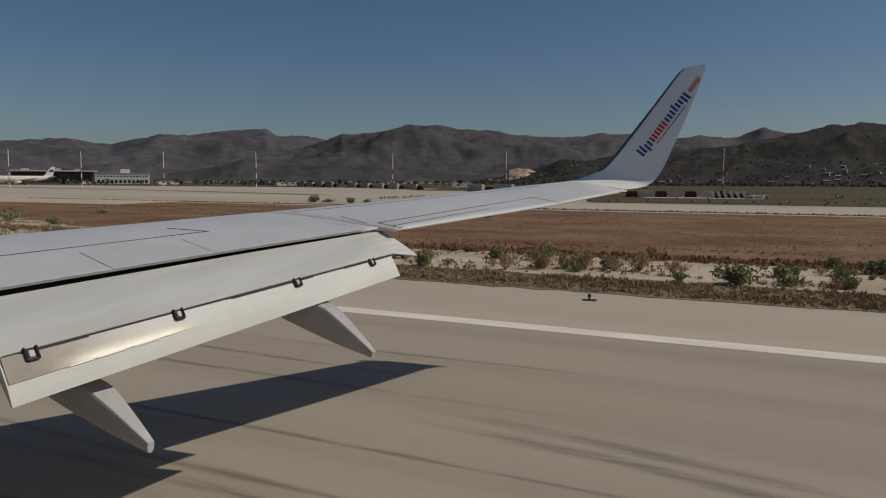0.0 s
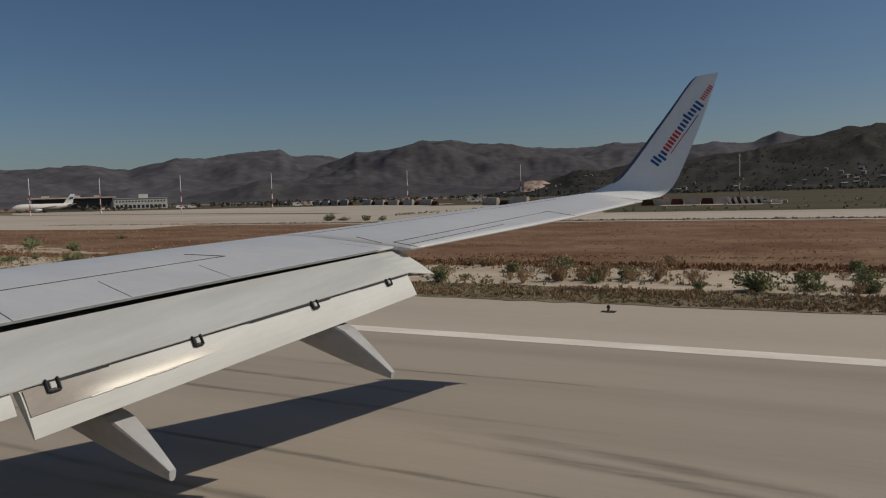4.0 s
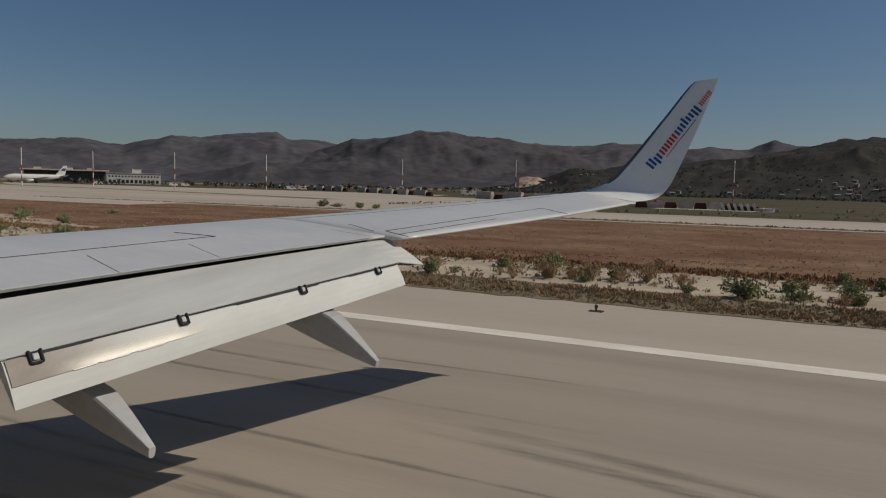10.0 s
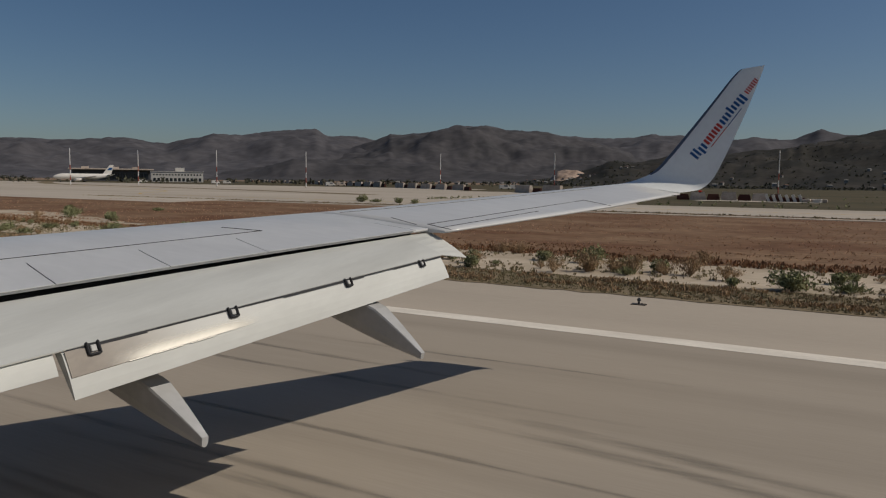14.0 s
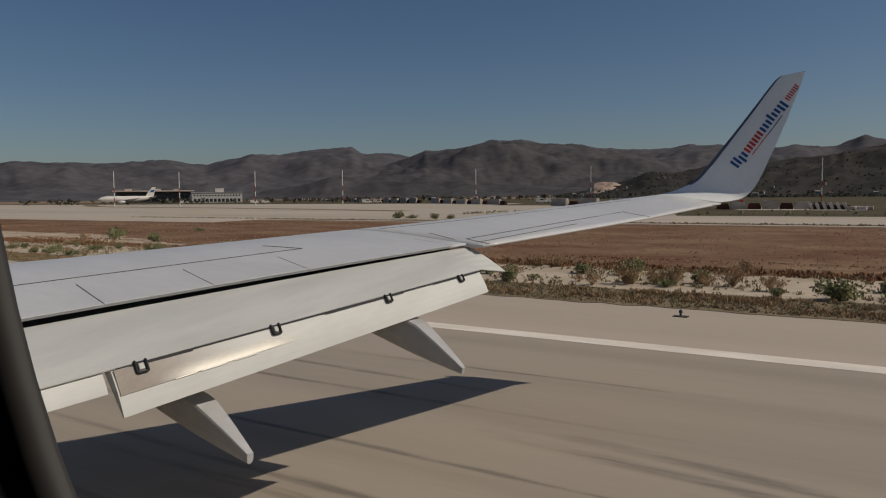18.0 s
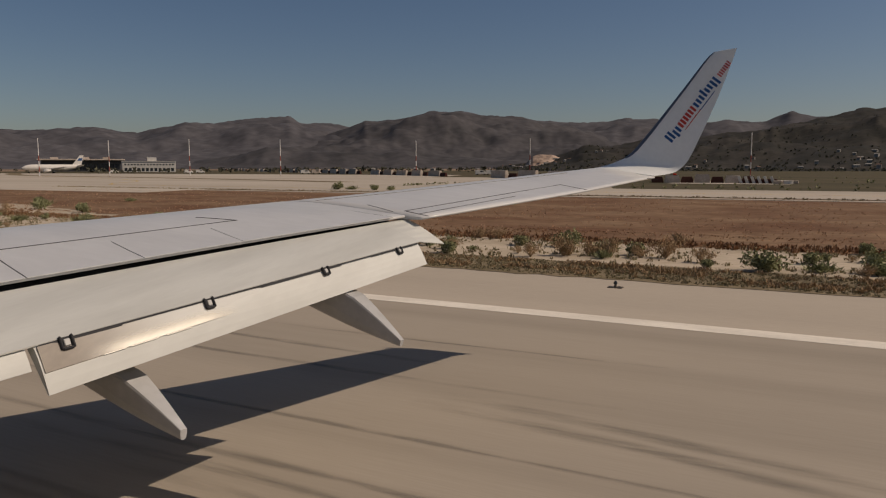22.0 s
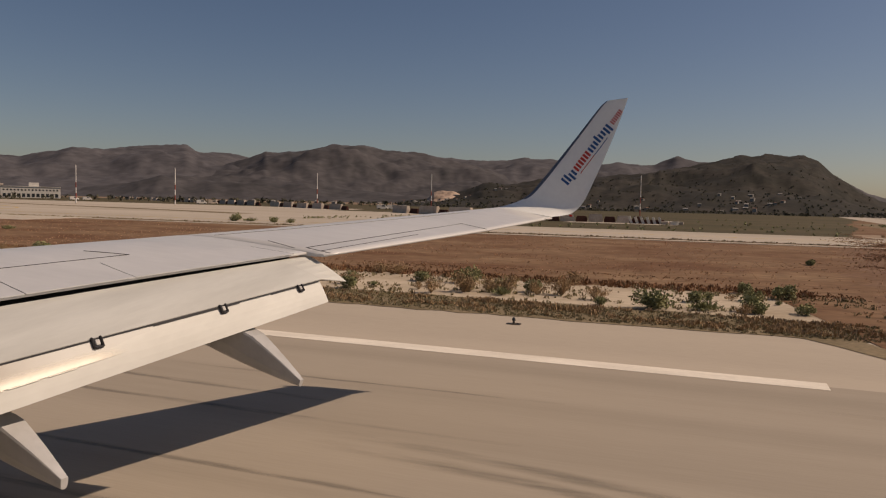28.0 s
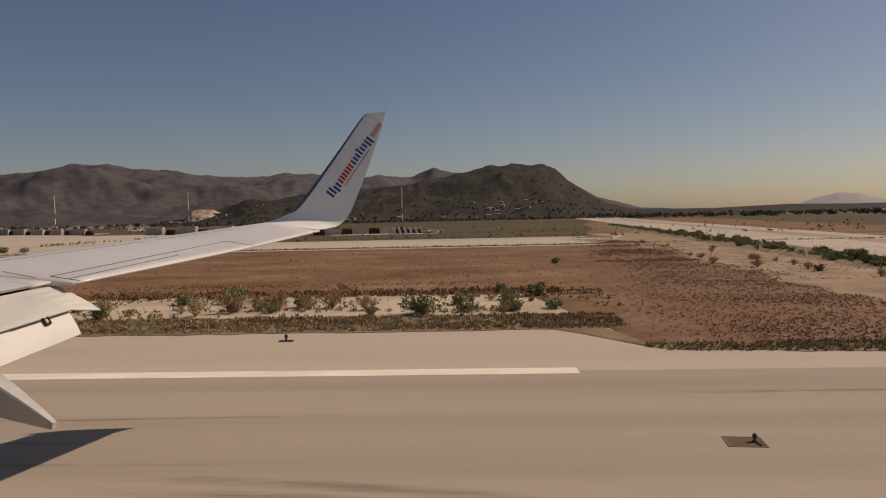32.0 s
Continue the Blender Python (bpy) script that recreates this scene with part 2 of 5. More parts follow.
def stained_metal():
    """Heat-stained flap skin: brown at its inboard end, fading into the off-white paint outboard."""
    m = mat("stained_flap_skin", (0.17, 0.14, 0.11), 0.50, 0.0, (0.26, 0.22, 0.175), scale=1.5, fine=14, amount=0.15, stretch=(5, 1, 1))
    n, l = m.node_tree.nodes, m.node_tree.links
    p = n["Principled BSDF"]
    src = p.inputs["Base Color"].links[0].from_socket
    geo, xyz, r = n.new("ShaderNodeNewGeometry"), n.new("ShaderNodeSeparateXYZ"), n.new("ShaderNodeMapRange")
    l.new(geo.outputs["Position"], xyz.inputs[0])
    l.new(xyz.outputs["Y"], r.inputs["Value"])
    r.interpolation_type = "SMOOTHSTEP"
    r.inputs["From Min"].default_value, r.inputs["From Max"].default_value = 3.65, 4.95
    mix = n.new("ShaderNodeMix")
    mix.data_type = "RGBA"
    l.new(r.outputs[0], mix.inputs["Factor"])
    l.new(src, mix.inputs["A"])
    mix.inputs["B"].default_value = (0.50, 0.50, 0.47, 1)
    l.new(mix.outputs["Result"], p.inputs["Base Color"])
    return m


M_STAIN = stained_metal()
# paler skin colour that paints the sun's sheen on the aft flap
M_SHEEN = mat("polished_skin", (0.66, 0.63, 0.56), 0.46, 0.22, (0.58, 0.55, 0.48), scale=1.5, fine=14, amount=0.12, stretch=(5, 1, 1))
# bright colour for the glints drawn on the flap
M_GLINT = mat("rub_strip_metal", (0.66, 0.63, 0.57), 0.40, 0.4, amount=0.1)


def feathered(m):
    """A painted sheen whose upper side and ends fade out, by the patch's own coordinates; its lower side is crisp."""
    n, l = m.node_tree.nodes, m.node_tree.links
    p, out = n["Principled BSDF"], n["Material Output"]
    uv, xyz = n.new("ShaderNodeUVMap"), n.new("ShaderNodeSeparateXYZ")
    l.new(uv.outputs[0], xyz.inputs[0])
    pp, ends, rise, both = n.new("ShaderNodeMath"), n.new("ShaderNodeMapRange"), n.new("ShaderNodeMapRange"), n.new("ShaderNodeMath")
    pp.operation, both.operation = "PINGPONG", "MULTIPLY"
    pp.inputs[1].default_value = 0.5
    ends.interpolation_type = rise.interpolation_type = "SMOOTHSTEP"
    ends.inputs["From Max"].default_value, rise.inputs["From Max"].default_value = 0.32, 0.9
    l.new(xyz.outputs["X"], pp.inputs[0])
    l.new(pp.outputs[0], ends.inputs["Value"])
    l.new(xyz.outputs["Y"], rise.inputs["Value"])
    l.new(ends.outputs[0], both.inputs[0])
    l.new(rise.outputs[0], both.inputs[1])
    mix, tr = n.new("ShaderNodeMixShader"), n.new("ShaderNodeBsdfTransparent")
    l.new(both.outputs[0], mix.inputs[0])
    l.new(tr.outputs[0], mix.inputs[1])
    l.new(p.outputs[0], mix.inputs[2])
    l.new(mix.outputs[0], out.inputs["Surface"])


feathered(M_SHEEN)


def scuffed(m, most):
    """Rubber worn through in streaks, so that the surface below shows."""
    n, l = m.node_tree.nodes, m.node_tree.links
    p, out = n["Principled BSDF"], n["Material Output"]
    geo, mp, a, r = n.new("ShaderNodeNewGeometry"), n.new("ShaderNodeMapping"), n.new("ShaderNodeTexNoise"), n.new("ShaderNodeMapRange")
    mp.inputs["Scale"].default_value = (0.5, 4.0, 1)
    a.inputs["Scale"].default_value, a.inputs["Detail"].default_value = 1.4, 6
    r.inputs["From Min"].default_value, r.inputs["From Max"].default_value = 0.30, 0.70
    mix, tr = n.new("ShaderNodeMixShader"), n.new("ShaderNodeBsdfTransparent")
    l.new(geo.outputs["Position"], mp.inputs["Vector"])
    l.new(mp.outputs[0], a.inputs["Vector"])
    l.new(a.outputs["Fac"], r.inputs["Value"])
    uv, xyz, pp, fade = n.new("ShaderNodeUVMap"), n.new("ShaderNodeSeparateXYZ"), n.new("ShaderNodeMath"), n.new("ShaderNodeMath")
    pp.operation, fade.operation = "PINGPONG", "MULTIPLY"
    pp.inputs[1].default_value = 0.5
    r.inputs["To Max"].default_value = most * 8
    l.new(uv.outputs[0], xyz.inputs[0])
    l.new(xyz.outputs["Y"], pp.inputs[0])
    ends, both = n.new("ShaderNodeMath"), n.new("ShaderNodeMath")
    ends.operation, both.operation = "PINGPONG", "MULTIPLY"
    ends.inputs[1].default_value = 0.5
    l.new(xyz.outputs["X"], ends.inputs[0])
    l.new(pp.outputs[0], both.inputs[0])
    l.new(ends.outputs[0], both.inputs[1])
    l.new(both.outputs[0], fade.inputs[0])
    l.new(r.outputs[0], fade.inputs[1])
    fade.use_clamp = True
    l.new(fade.outputs[0], mix.inputs[0])
    l.new(tr.outputs[0], mix.inputs[1])
    l.new(p.outputs[0], mix.inputs[2])
    l.new(mix.outputs[0], out.inputs["Surface"])


scuffed(M_RUB, 0.62)
scuffed(M_FAINT, 0.5)


# ---------------------------------------------------------------- mesh helpers
def part(name, bm, material, parent=None, label="", smooth=False):
    me = bpy.data.meshes.new(name)
    bm.normal_update()
    bm.to_mesh(me)
    bm.free()
    return put_mesh(name, me, material, parent, label, smooth)


def put_mesh(name, me, material, parent=None, label="", smooth=False):
    if not me.materials:
        me.materials.append(material)
    if smooth:
        me.polygons.foreach_set("use_smooth", [len(p.vertices) < 5 for p in me.polygons])
    ob = new(name, me)
    if parent is not None:
        ob.parent = parent
    if label:
        ob["label"] = label
    return ob


def raw(name, verts, faces, material, parent=None, label="", smooth=False):
    me = bpy.data.meshes.new(name)
    me.from_pydata(verts, [], faces)
    me.update()
    return put_mesh(name, me, material, parent, label, smooth)


def thing(name, label, category, m=None, group="", kind=""):
    ob = new(name)
    ob.empty_display_size = 0.2
    if m is not None:
        ob.matrix_world = m
    return tagged(ob, label, category, group, kind)


def box(bm, cx, cy, cz, sx, sy, sz, m=None, bev=0.0):
    """A box by its centre and sizes, with its edges bevelled."""
    g = bmesh.ops.create_cube(bm, size=1.0)
    vs = g["verts"]
    for v in vs:
        v.co = Vector((v.co.x * sx + cx, v.co.y * sy + cy, v.co.z * sz + cz))
    if bev:
        es = list({e for v in vs for e in v.link_edges})
        r = bmesh.ops.bevel(bm, geom=es, offset=bev, segments=1, affect="EDGES")
        vs = r["verts"] if r.get("verts") else vs
    if m is not None:
        bmesh.ops.transform(bm, matrix=m, verts=vs)
    return bm


def cone(bm, a, b, r0, r1, n=8, caps=True):
    a, b = Vector(a), Vector(b)
    d = b - a
    q = d.to_track_quat("Z", "Y").to_matrix()
    rings = []
    for c, r in ((a, r0), (b, r1)):
        rings.append([bm.verts.new(c + q @ Vector((r * math.cos(k * 2 * math.pi / n), r * math.sin(k * 2 * math.pi / n), 0))) for k in range(n)])
    for k in range(n):
        bm.faces.new((rings[0][k], rings[0][(k + 1) % n], rings[1][(k + 1) % n], rings[1][k]))
    if caps:
        bm.faces.new(rings[0][::-1])
        bm.faces.new(rings[1])
    return bm


def loft(bm, rings, closed=True, caps=True):
    """Skin over rings of equally many points."""
    vs = [[bm.verts.new(p) for p in r] for r in rings]
    n = len(vs[0])
    for i in range(len(vs) - 1):
        for k in range(n if closed else n - 1):
            k2 = (k + 1) % n
            bm.faces.new((vs[i][k], vs[i + 1][k], vs[i + 1][k2], vs[i][k2]))
    if caps and closed:
        bm.faces.new(vs[0])
        bm.faces.new(vs[-1][::-1])
    bmesh.ops.recalc_face_normals(bm, faces=bm.faces)
    return bm


def lerp(a, b, t):
    return a + (b - a) * t


def along(x, xs, ys):
    return float(np.interp(x, xs, ys))


# ---------------------------------------------------------------- ground
def slab(name, x0, x1, y0, y1, z, material, label, category, kind="structure", skew=0.0):
    bm = bmesh.new()
    nx = 24
    top = [[bm.verts.new((lerp(x0, x1, i / nx) + (skew if j else 0), (y0, y1)[j], z)) for j in (0, 1)] for i in range(nx + 1)]
    low = [[bm.verts.new((v.co.x, v.co.y, -0.3)) for v in r] for r in top]
    for i in range(nx):
        bm.faces.new((top[i][0], top[i + 1][0], top[i + 1][1], top[i][1]))
        for j in (0, 1):
            bm.faces.new((top[i][j], low[i][j], low[i + 1][j], top[i + 1][j]))
    bm.faces.new((top[0][0], top[0][1], low[0][1], low[0][0]))
    bm.faces.new((top[nx][0], top[nx][1], low[nx][1], low[nx][0]))
    bmesh.ops.recalc_face_normals(bm, faces=bm.faces)
    return tagged(part(name, bm, material), label, category, kind=kind)


def level(y, x):
    return y(x) if callable(y) else y


def ragged(name, x0, x1, y0, y1, z, material, label, category, step=0.8, rag=0.8, seed=0.0):
    """A flat strip of soil with uneven edges along its length."""
    n = int((x1 - x0) / step)
    verts, faces = [], []
    for i in range(n + 1):
        x = x0 + i * step
        for k, y in enumerate((level(y0, x), level(y1, x))):
            d = rag * (noise.noise((x * 0.35, seed + k * 7.3, 0)) + 0.7 * noise.noise((x * 1.3, seed + k * 3.1, 5)))
            verts.append((x, y + d, z))
        if i:
            faces.append((2 * i - 2, 2 * i, 2 * i + 1, 2 * i - 1))
    return tagged(raw(name, verts, faces, material), label, category, kind="structure")


def beside(name, x0, x1, y0, y1, z, material, label, category, rag):
    """A strip that runs outboard between two lines, with uneven edges."""
    verts, faces = [], []
    y = y0
    while y < y1:
        for k, x in enumerate((x0(y), x1(y))):
            d = rag * (noise.noise((y * 0.3, k * 5.7, z)) + 0.6 * noise.noise((y * 1.1, k * 2.9, z + 3)))
            verts.append((x + d, y, z))
        y += 0.6 + 0.012 * (y - y0)
    for i in range(1, len(verts) // 2):
        faces.append((2 * i - 2, 2 * i - 1, 2 * i + 1, 2 * i))
    return tagged(raw(name, verts, faces, material), label, category, kind="structure")


def build_ground():
    verts, faces = [(0, 0, 0)], []
    radii = [8, 20, 45, 90, 180, 350, 700, 1400, 2600, 4900]
    n = 72
    for r in radii:
        for k in range(n):
            verts.append((r * math.cos(k * 2 * math.pi / n), r * math.sin(k * 2 * math.pi / n), -0.02))
    verts[0] = (0, 0, -0.02)
    for k in range(n):
        faces.append((0, 1 + k, 1 + (k + 1) % n))
        for i in range(len(radii) - 1):
            a, b = 1 + i * n, 1 + (i + 1) * n
            faces.append((a + k, b + k, b + (k + 1) % n, a + (k + 1) % n))
    tagged(raw("ground", verts, faces, M_SOIL), "dry brown earth reaching out to the hills", "ground", kind="structure")
    slab("runway", -900, 900, -24.5, 18.6, 0.0, M_CONC, "pale grey runway surface with faint tyre streaks", "runway")
    slab("runway_shoulder", -900, 900, 18.6, 25.6, -0.004, M_SHOULD, "paler concrete shoulder beside the runway", "pavement")
    ragged("verge", -260, 220, lambda x: along(x, (2.6, 5.2, 15), (25.3, 21.3, 20.2)), lambda x: along(x, (2.6, 5.2, 15), (29.5, 22.5, 21.2)), 0.012, M_VERGE, "dark strip of dry weeds along the shoulder", "verge", rag=0.35, seed=1)
    ragged("sand_strip", -320, 5, 28.6, lambda x: along(x, (-75, -42, 1.5, 5), (50.5, 39.0, 39.0, 28.6)), 0.004, M_SAND, "pale sandy soil with scattered bushes", "soil", rag=1.3, seed=2)
    ragged("grass_field", -420, 420, lambda x: along(x, (-75, -42, 2.0, 5, 16), (49.0, 37.5, 37.5, 22.2, 20.9)), 92, 0.016, M_FIELD, "red-brown field of dry grass", "field", rag=1.5, seed=3)
    ragged("green_field", -700, 900, 131, 680, 0.004, M_GREEN, "dark olive scrub behind the taxiway", "field", step=4, rag=3, seed=4)
    slab("taxiway", -900, 16, 99, 131, 0.03, M_PALE, "pale concrete taxiway parallel to the runway", "taxiway", skew=9)
    slab("service_road", -900, 19, 93.5, 96.0, 0.02, M_PALE, "narrow pale service track beside the taxiway", "road")
    slab("apron_end", -190, -36, 131, 250, 0.031, M_PALE, "pale concrete end of the apron", "apron", skew=-36)
    ragged("gravel_pad", -36, -9, 176, 204, 0.05, M_PALE, "pale gravel pad by the barrier", "ground", step=2, rag=3, seed=9)
    slab("apron", -900, -95, 80, 310, 0.035, M_PALE, "wide pale concrete apron", "apron", skew=-60)
    # ground abeam the tail: the red-brown field goes on past the taxiway's end, and a cross runway leaves through it
    ragged("field_beyond", 11, 400, 91, 97.5, 0.018, M_FIELD, "red-brown dry grass past the end of the taxiway", "field", step=1.0, rag=0.7, seed=12)
    beside("far_field", lambda y: 0.145 * y + 4 * noise.noise((y * 0.02, 1.5, 0)), lambda y: 27 + 0.085 * y if y > 480 else 60 + 0.16 * y, 96.5, 900, 0.022, M_FIELD, "red-brown field running out to the horizon", "field", 1.2)
    beside("stony_field", lambda y: 2.4 + 0.105 * y + 2.0 * noise.noise((y * 0.2, 8.1, 0)), lambda y: 15 + 0.045 * y, 21.6, 90, 0.0195, M_FIELDN, "stony reddish soil thinly grown with dry grass", "field", 0.9)
    beside("cross_runway", lambda y: 26.5 + 0.085 * y, lambda y: 43 + 0.115 * y, 19, 950, 0.036, M_PALE, "pale cross runway running away over the field", "runway", 0.25)
    beside("cross_runway_stain", lambda y: 35.5 + 0.100 * y, lambda y: 39.0 + 0.107 * y, 30, 900, 0.041, M_SHADEA, "darker rubbed band along the cross runway", "marking", 0.5)
    beside("sand_margin", lambda y: 14.5 + 0.045 * y + 1.3 * noise.noise((y * 0.12, 4.4, 0)), lambda y: 21.5 + 0.070 * y, 21.4, 150, 0.026, M_SANDD, "sandy margin with bushes beside the cross runway", "soil", 0.9)
    beside("scrub_margin", lambda y: 21.2 + 0.070 * y, lambda y: 26.6 + 0.085 * y, 21.4, 300, 0.030, M_VERGE, "dark weedy belt beside the cross runway", "verge", 0.8)
    # runway markings
    slab("edge_line", -600, 2.3, 18.24, 18.96, 0.004, M_LINE, "worn white line along the runway edge", "marking")
    slab("touchdown_marking", -104, -44, 8.0, 11.2, 0.004, M_LINE, "broad worn white touchdown bar", "marking")


build_ground()


# ---------------------------------------------------------------- hills
def heading(az, r, z=0.0):
    """A place at az degrees ahead of straight outboard, r metres off."""
    a = radians(az)
    return (-r * math.sin(a), r * math.cos(a), z)


def ridge(name, knots, r_foot, r_top, r_back, material, label, rough, az0, az1, step=0.35, rows=26, kind="structure", wl=260.0, spurs=0.5):
    """A range of hills: knots give the ridge's height in degrees above the horizon by heading."""
    ks = sorted(knots)
    xs, ys = [k[0] for k in ks], [k[1] for k in ks]
    na = int((az1 - az0) / step)
    verts, faces = [], []
    for i in range(na + 1):
        az = az0 + i * step
        top = EYE + r_top * math.tan(radians(along(az, xs, ys)))
        for j in range(rows + 1):
            u = j / rows
            if u <= 0.75:
                w = u / 0.75
                r = lerp(r_foot, r_top, w)
                base = top * (0.35 * w + 0.65 * w * w * (3 - 2 * w))
                mask = 4 * w * (1 - w)
            else:
                w = (u - 0.75) / 0.25
                r = lerp(r_top, r_back, w)
                base = top * (1 - 0.6 * w * w)
                mask = 0.0
            x, y, _ = heading(az, r)
            p = Vector((x / wl, y / wl, 0.3))
            spur = 1 - 2.2 * abs(noise.noise((az * spurs + 1.6 * noise.noise(p * 0.9), r / (wl * 5), 0.7)))
            z = base + mask * min(1.0, top / 40.0) * rough * (0.30 * spur + 1.15 * noise.fractal(p, 0.8, 2.1, 5))
            z += top * 0.035 * noise.fractal((az * 1.1, u * 1.5, 0.5), 0.8, 2.0, 3) * math.exp(-((u - 0.75) / 0.10) ** 2)
            verts.append((x, y, max(z, -0.5) if u > 0 else -1.0))
        if i:
            a, b = (i - 1) * (rows + 1), i * (rows + 1)
            for j in range(rows):
                faces.append((a + j, a + j + 1, b + j + 1, b + j))
    return tagged(raw(name, verts, faces, material, smooth=True), label, "hills", kind=kind)


FAR = [(75, 1.6), (66, 2.2), (57.5, 2.3), (55, 2.55), (52.5, 2.7), (50, 2.35), (48.5, 2.75), (46.8, 3.2), (45, 3.05), (43.5, 3.3), (39.5, 3.75),
       (38.6, 3.25), (36.5, 3.2), (35, 2.95), (34.7, 3.05), (33.9, 3.4), (32.5, 3.3), (30.5, 3.55), (28.5, 3.9), (26.8, 4.0), (25, 3.75),
       (23, 3.75), (21.2, 3.4), (18.8, 3.15), (17, 3.2), (14.5, 3.45), (12, 3.4), (9.8, 2.95), (7.6, 3.1), (6, 2.9), (5.2, 2.95), (4.4, 3.2), (3.5, 3.45), (2.6, 3.25), (1.8, 3.1),
       (0, 3.3), (-3, 3.4), (-5.5, 2.9), (-7, 1.9), (-9, 0.9), (-12, 0.25), (-20, 0.1)]
NEARH = [(24, 0.0), (21, 0.35), (19, 0.9), (17, 1.55), (15, 1.5), (13, 1.85), (10, 2.05), (7, 2.35), (5, 2.5), (3, 2.9), (1, 3.3), (-1, 3.75),
         (-3, 3.85), (-5, 3.7), (-5.8, 3.4), (-6.8, 2.4), (-8, 1.4), (-9.5, 0.65), (-11.5, 0.25), (-14, 0.15), (-20, 0.12)]
PEAK = [(-34, 0.0), (-38, 1.6), (-42, 2.9), (-46, 3.6), (-50, 5.4), (-53, 7.6), (-54, 7.8), (-55, 7.5), (-59, 4.2), (-66, 2.9), (-76, 2.2), (-90, 0.6), (-95, 0)]
ridge("far_hills", FAR, 1700, 3600, 4600, M_HILLF, "rocky mountain range with haze painted into its grey-brown", 36, -20, 78, step=0.2, rows=60, wl=420.0, spurs=0.32)
MID = [(48, 0.0), (44, 0.5), (40, 1.35), (37, 2.3), (35.6, 2.75), (34.7, 3.05), (33.9, 3.42), (32.5, 3.32), (30.5, 3.57), (28.5, 3.9), (26.8, 4.02), (25, 3.76), (23, 3.76), (21.2, 3.4),
       (18.8, 3.0), (16.5, 2.3), (14, 1.4), (11, 0.4), (9, 0)]
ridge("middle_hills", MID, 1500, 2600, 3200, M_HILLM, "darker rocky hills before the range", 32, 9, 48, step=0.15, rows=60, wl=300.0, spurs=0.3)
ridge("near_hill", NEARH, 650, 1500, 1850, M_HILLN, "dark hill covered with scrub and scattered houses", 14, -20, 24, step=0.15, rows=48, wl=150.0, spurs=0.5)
ridge("peak_mountain", PEAK, 1500, 2900, 3600, M_HILLF, "steep mountain with a mast on its top", 50, -95, -34, step=0.6, rows=24, wl=400.0)
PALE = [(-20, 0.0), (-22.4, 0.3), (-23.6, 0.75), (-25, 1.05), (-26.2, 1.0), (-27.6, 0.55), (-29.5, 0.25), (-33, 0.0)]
ridge("distant_hill", PALE, 3300, 4100, 4600, M_HILLB, "far-off hill behind the field, paled by painted haze", 8, -33, -20, step=0.2, rows=20, wl=420.0, spurs=0.32)
LOW = [(-8, 0.0), (-12, 0.28), (-17, 0.22), (-22, 0.4), (-26, 0.3), (-33, 0.36), (-36, 0.0)]
ridge("low_rise", LOW, 1100, 1600, 1900, M_HILLN, "low dark rise on the horizon", 3, -36, -8, step=0.3, rows=14, wl=150.0)


# ---------------------------------------------------------------- the airliner
plane = thing("airliner", "white and grey airliner standing on the runway with flaps lowered", "airplane", pose(0, -1.75, 0))
PB = Matrix.Translation((0, 1.75, 0))      # parts are drawn with y counted from the window


def ppart(name, bm, material, parent=None, label="", smooth=False):
    ob = part(name, bm, material, parent or plane, label, smooth)
    if parent is None:
        ob.matrix_basis = PB
    return ob


def x_le(y):
    return -(12.56 - 0.523 * y)


def x_te(y):
    return -(7.63 - 0.286 * y) if y > 8.84 else -(7.87 - 0.283 * y)


def z_te(y):
    if y > 8.84:
        return EYE + along(y, (8.84, 12.5, 15.5), (-0.708, -0.445, -0.17))
    return EYE + along(y, (0, 4.24, 5.81, 7.19, 8.84), (-1.38, -1.035, -0.908, -0.803, -0.685))


def z_le(y):
    return EYE + along(y, (0, 6, 10.3, 15.0), (-1.30, -0.90, -0.55, -0.10))


def wing_z(c, y):
    """Height of the wing's upper skin at the part c of its chord from the leading edge."""
    ch = x_te(y) - x_le(y)
    if y > 8.84:
        return lerp(z_le(y), z_te(y), c) + crown(c, ch)
    # the inner skin is the same section, cut back for the flap
    full = ch + 0.24 + 0.003 * y
    cut = ch / full
    return lerp(z_le(y), z_te(y), c) + crown(c * cut, full) - crown(cut, full) * c


def crown(c, ch):
    return max(0.0, 0.062 * ch * (2.9 * math.sqrt(max(c, 0)) - 1.9 * c - 2.4 * c * c + 1.4 * c ** 3))


def wing_pt(c, y, up=0.0):
    return Vector((lerp(x_le(y), x_te(y), c), y, wing_z(c, y) + up))


def wing_ring(y, te=1.0):
    cs = [1, 0.92, 0.84, 0.74, 0.62, 0.5, 0.38, 0.26, 0.16, 0.08, 0.03, 0.008, 0]
    cs = [c * te for c in cs]
    top = [wing_pt(c, y) for c in cs]
    ch = x_te(y) - x_le(y)
    low = []
    for c in cs[-2:0:-1]:
        d = 0.055 * ch * (2.4 * math.sqrt(c) - 2.4 * c) + 0.02
        low.append(Vector((lerp(x_le(y), x_te(y), c), y, lerp(z_le(y), z_te(y), c) - d)))
    low.append(top[0] - Vector((0, 0, 0.03)))
    return top + low


def strip(pts_a, pts_b, thick):
    """A thin plate between two rows of points."""
    bm = bmesh.new()
    dz = Vector((0, 0, -thick))
    rings = [[a, b, b + dz, a + dz] for a, b in zip(pts_a, pts_b)]
    return loft(bm, rings)


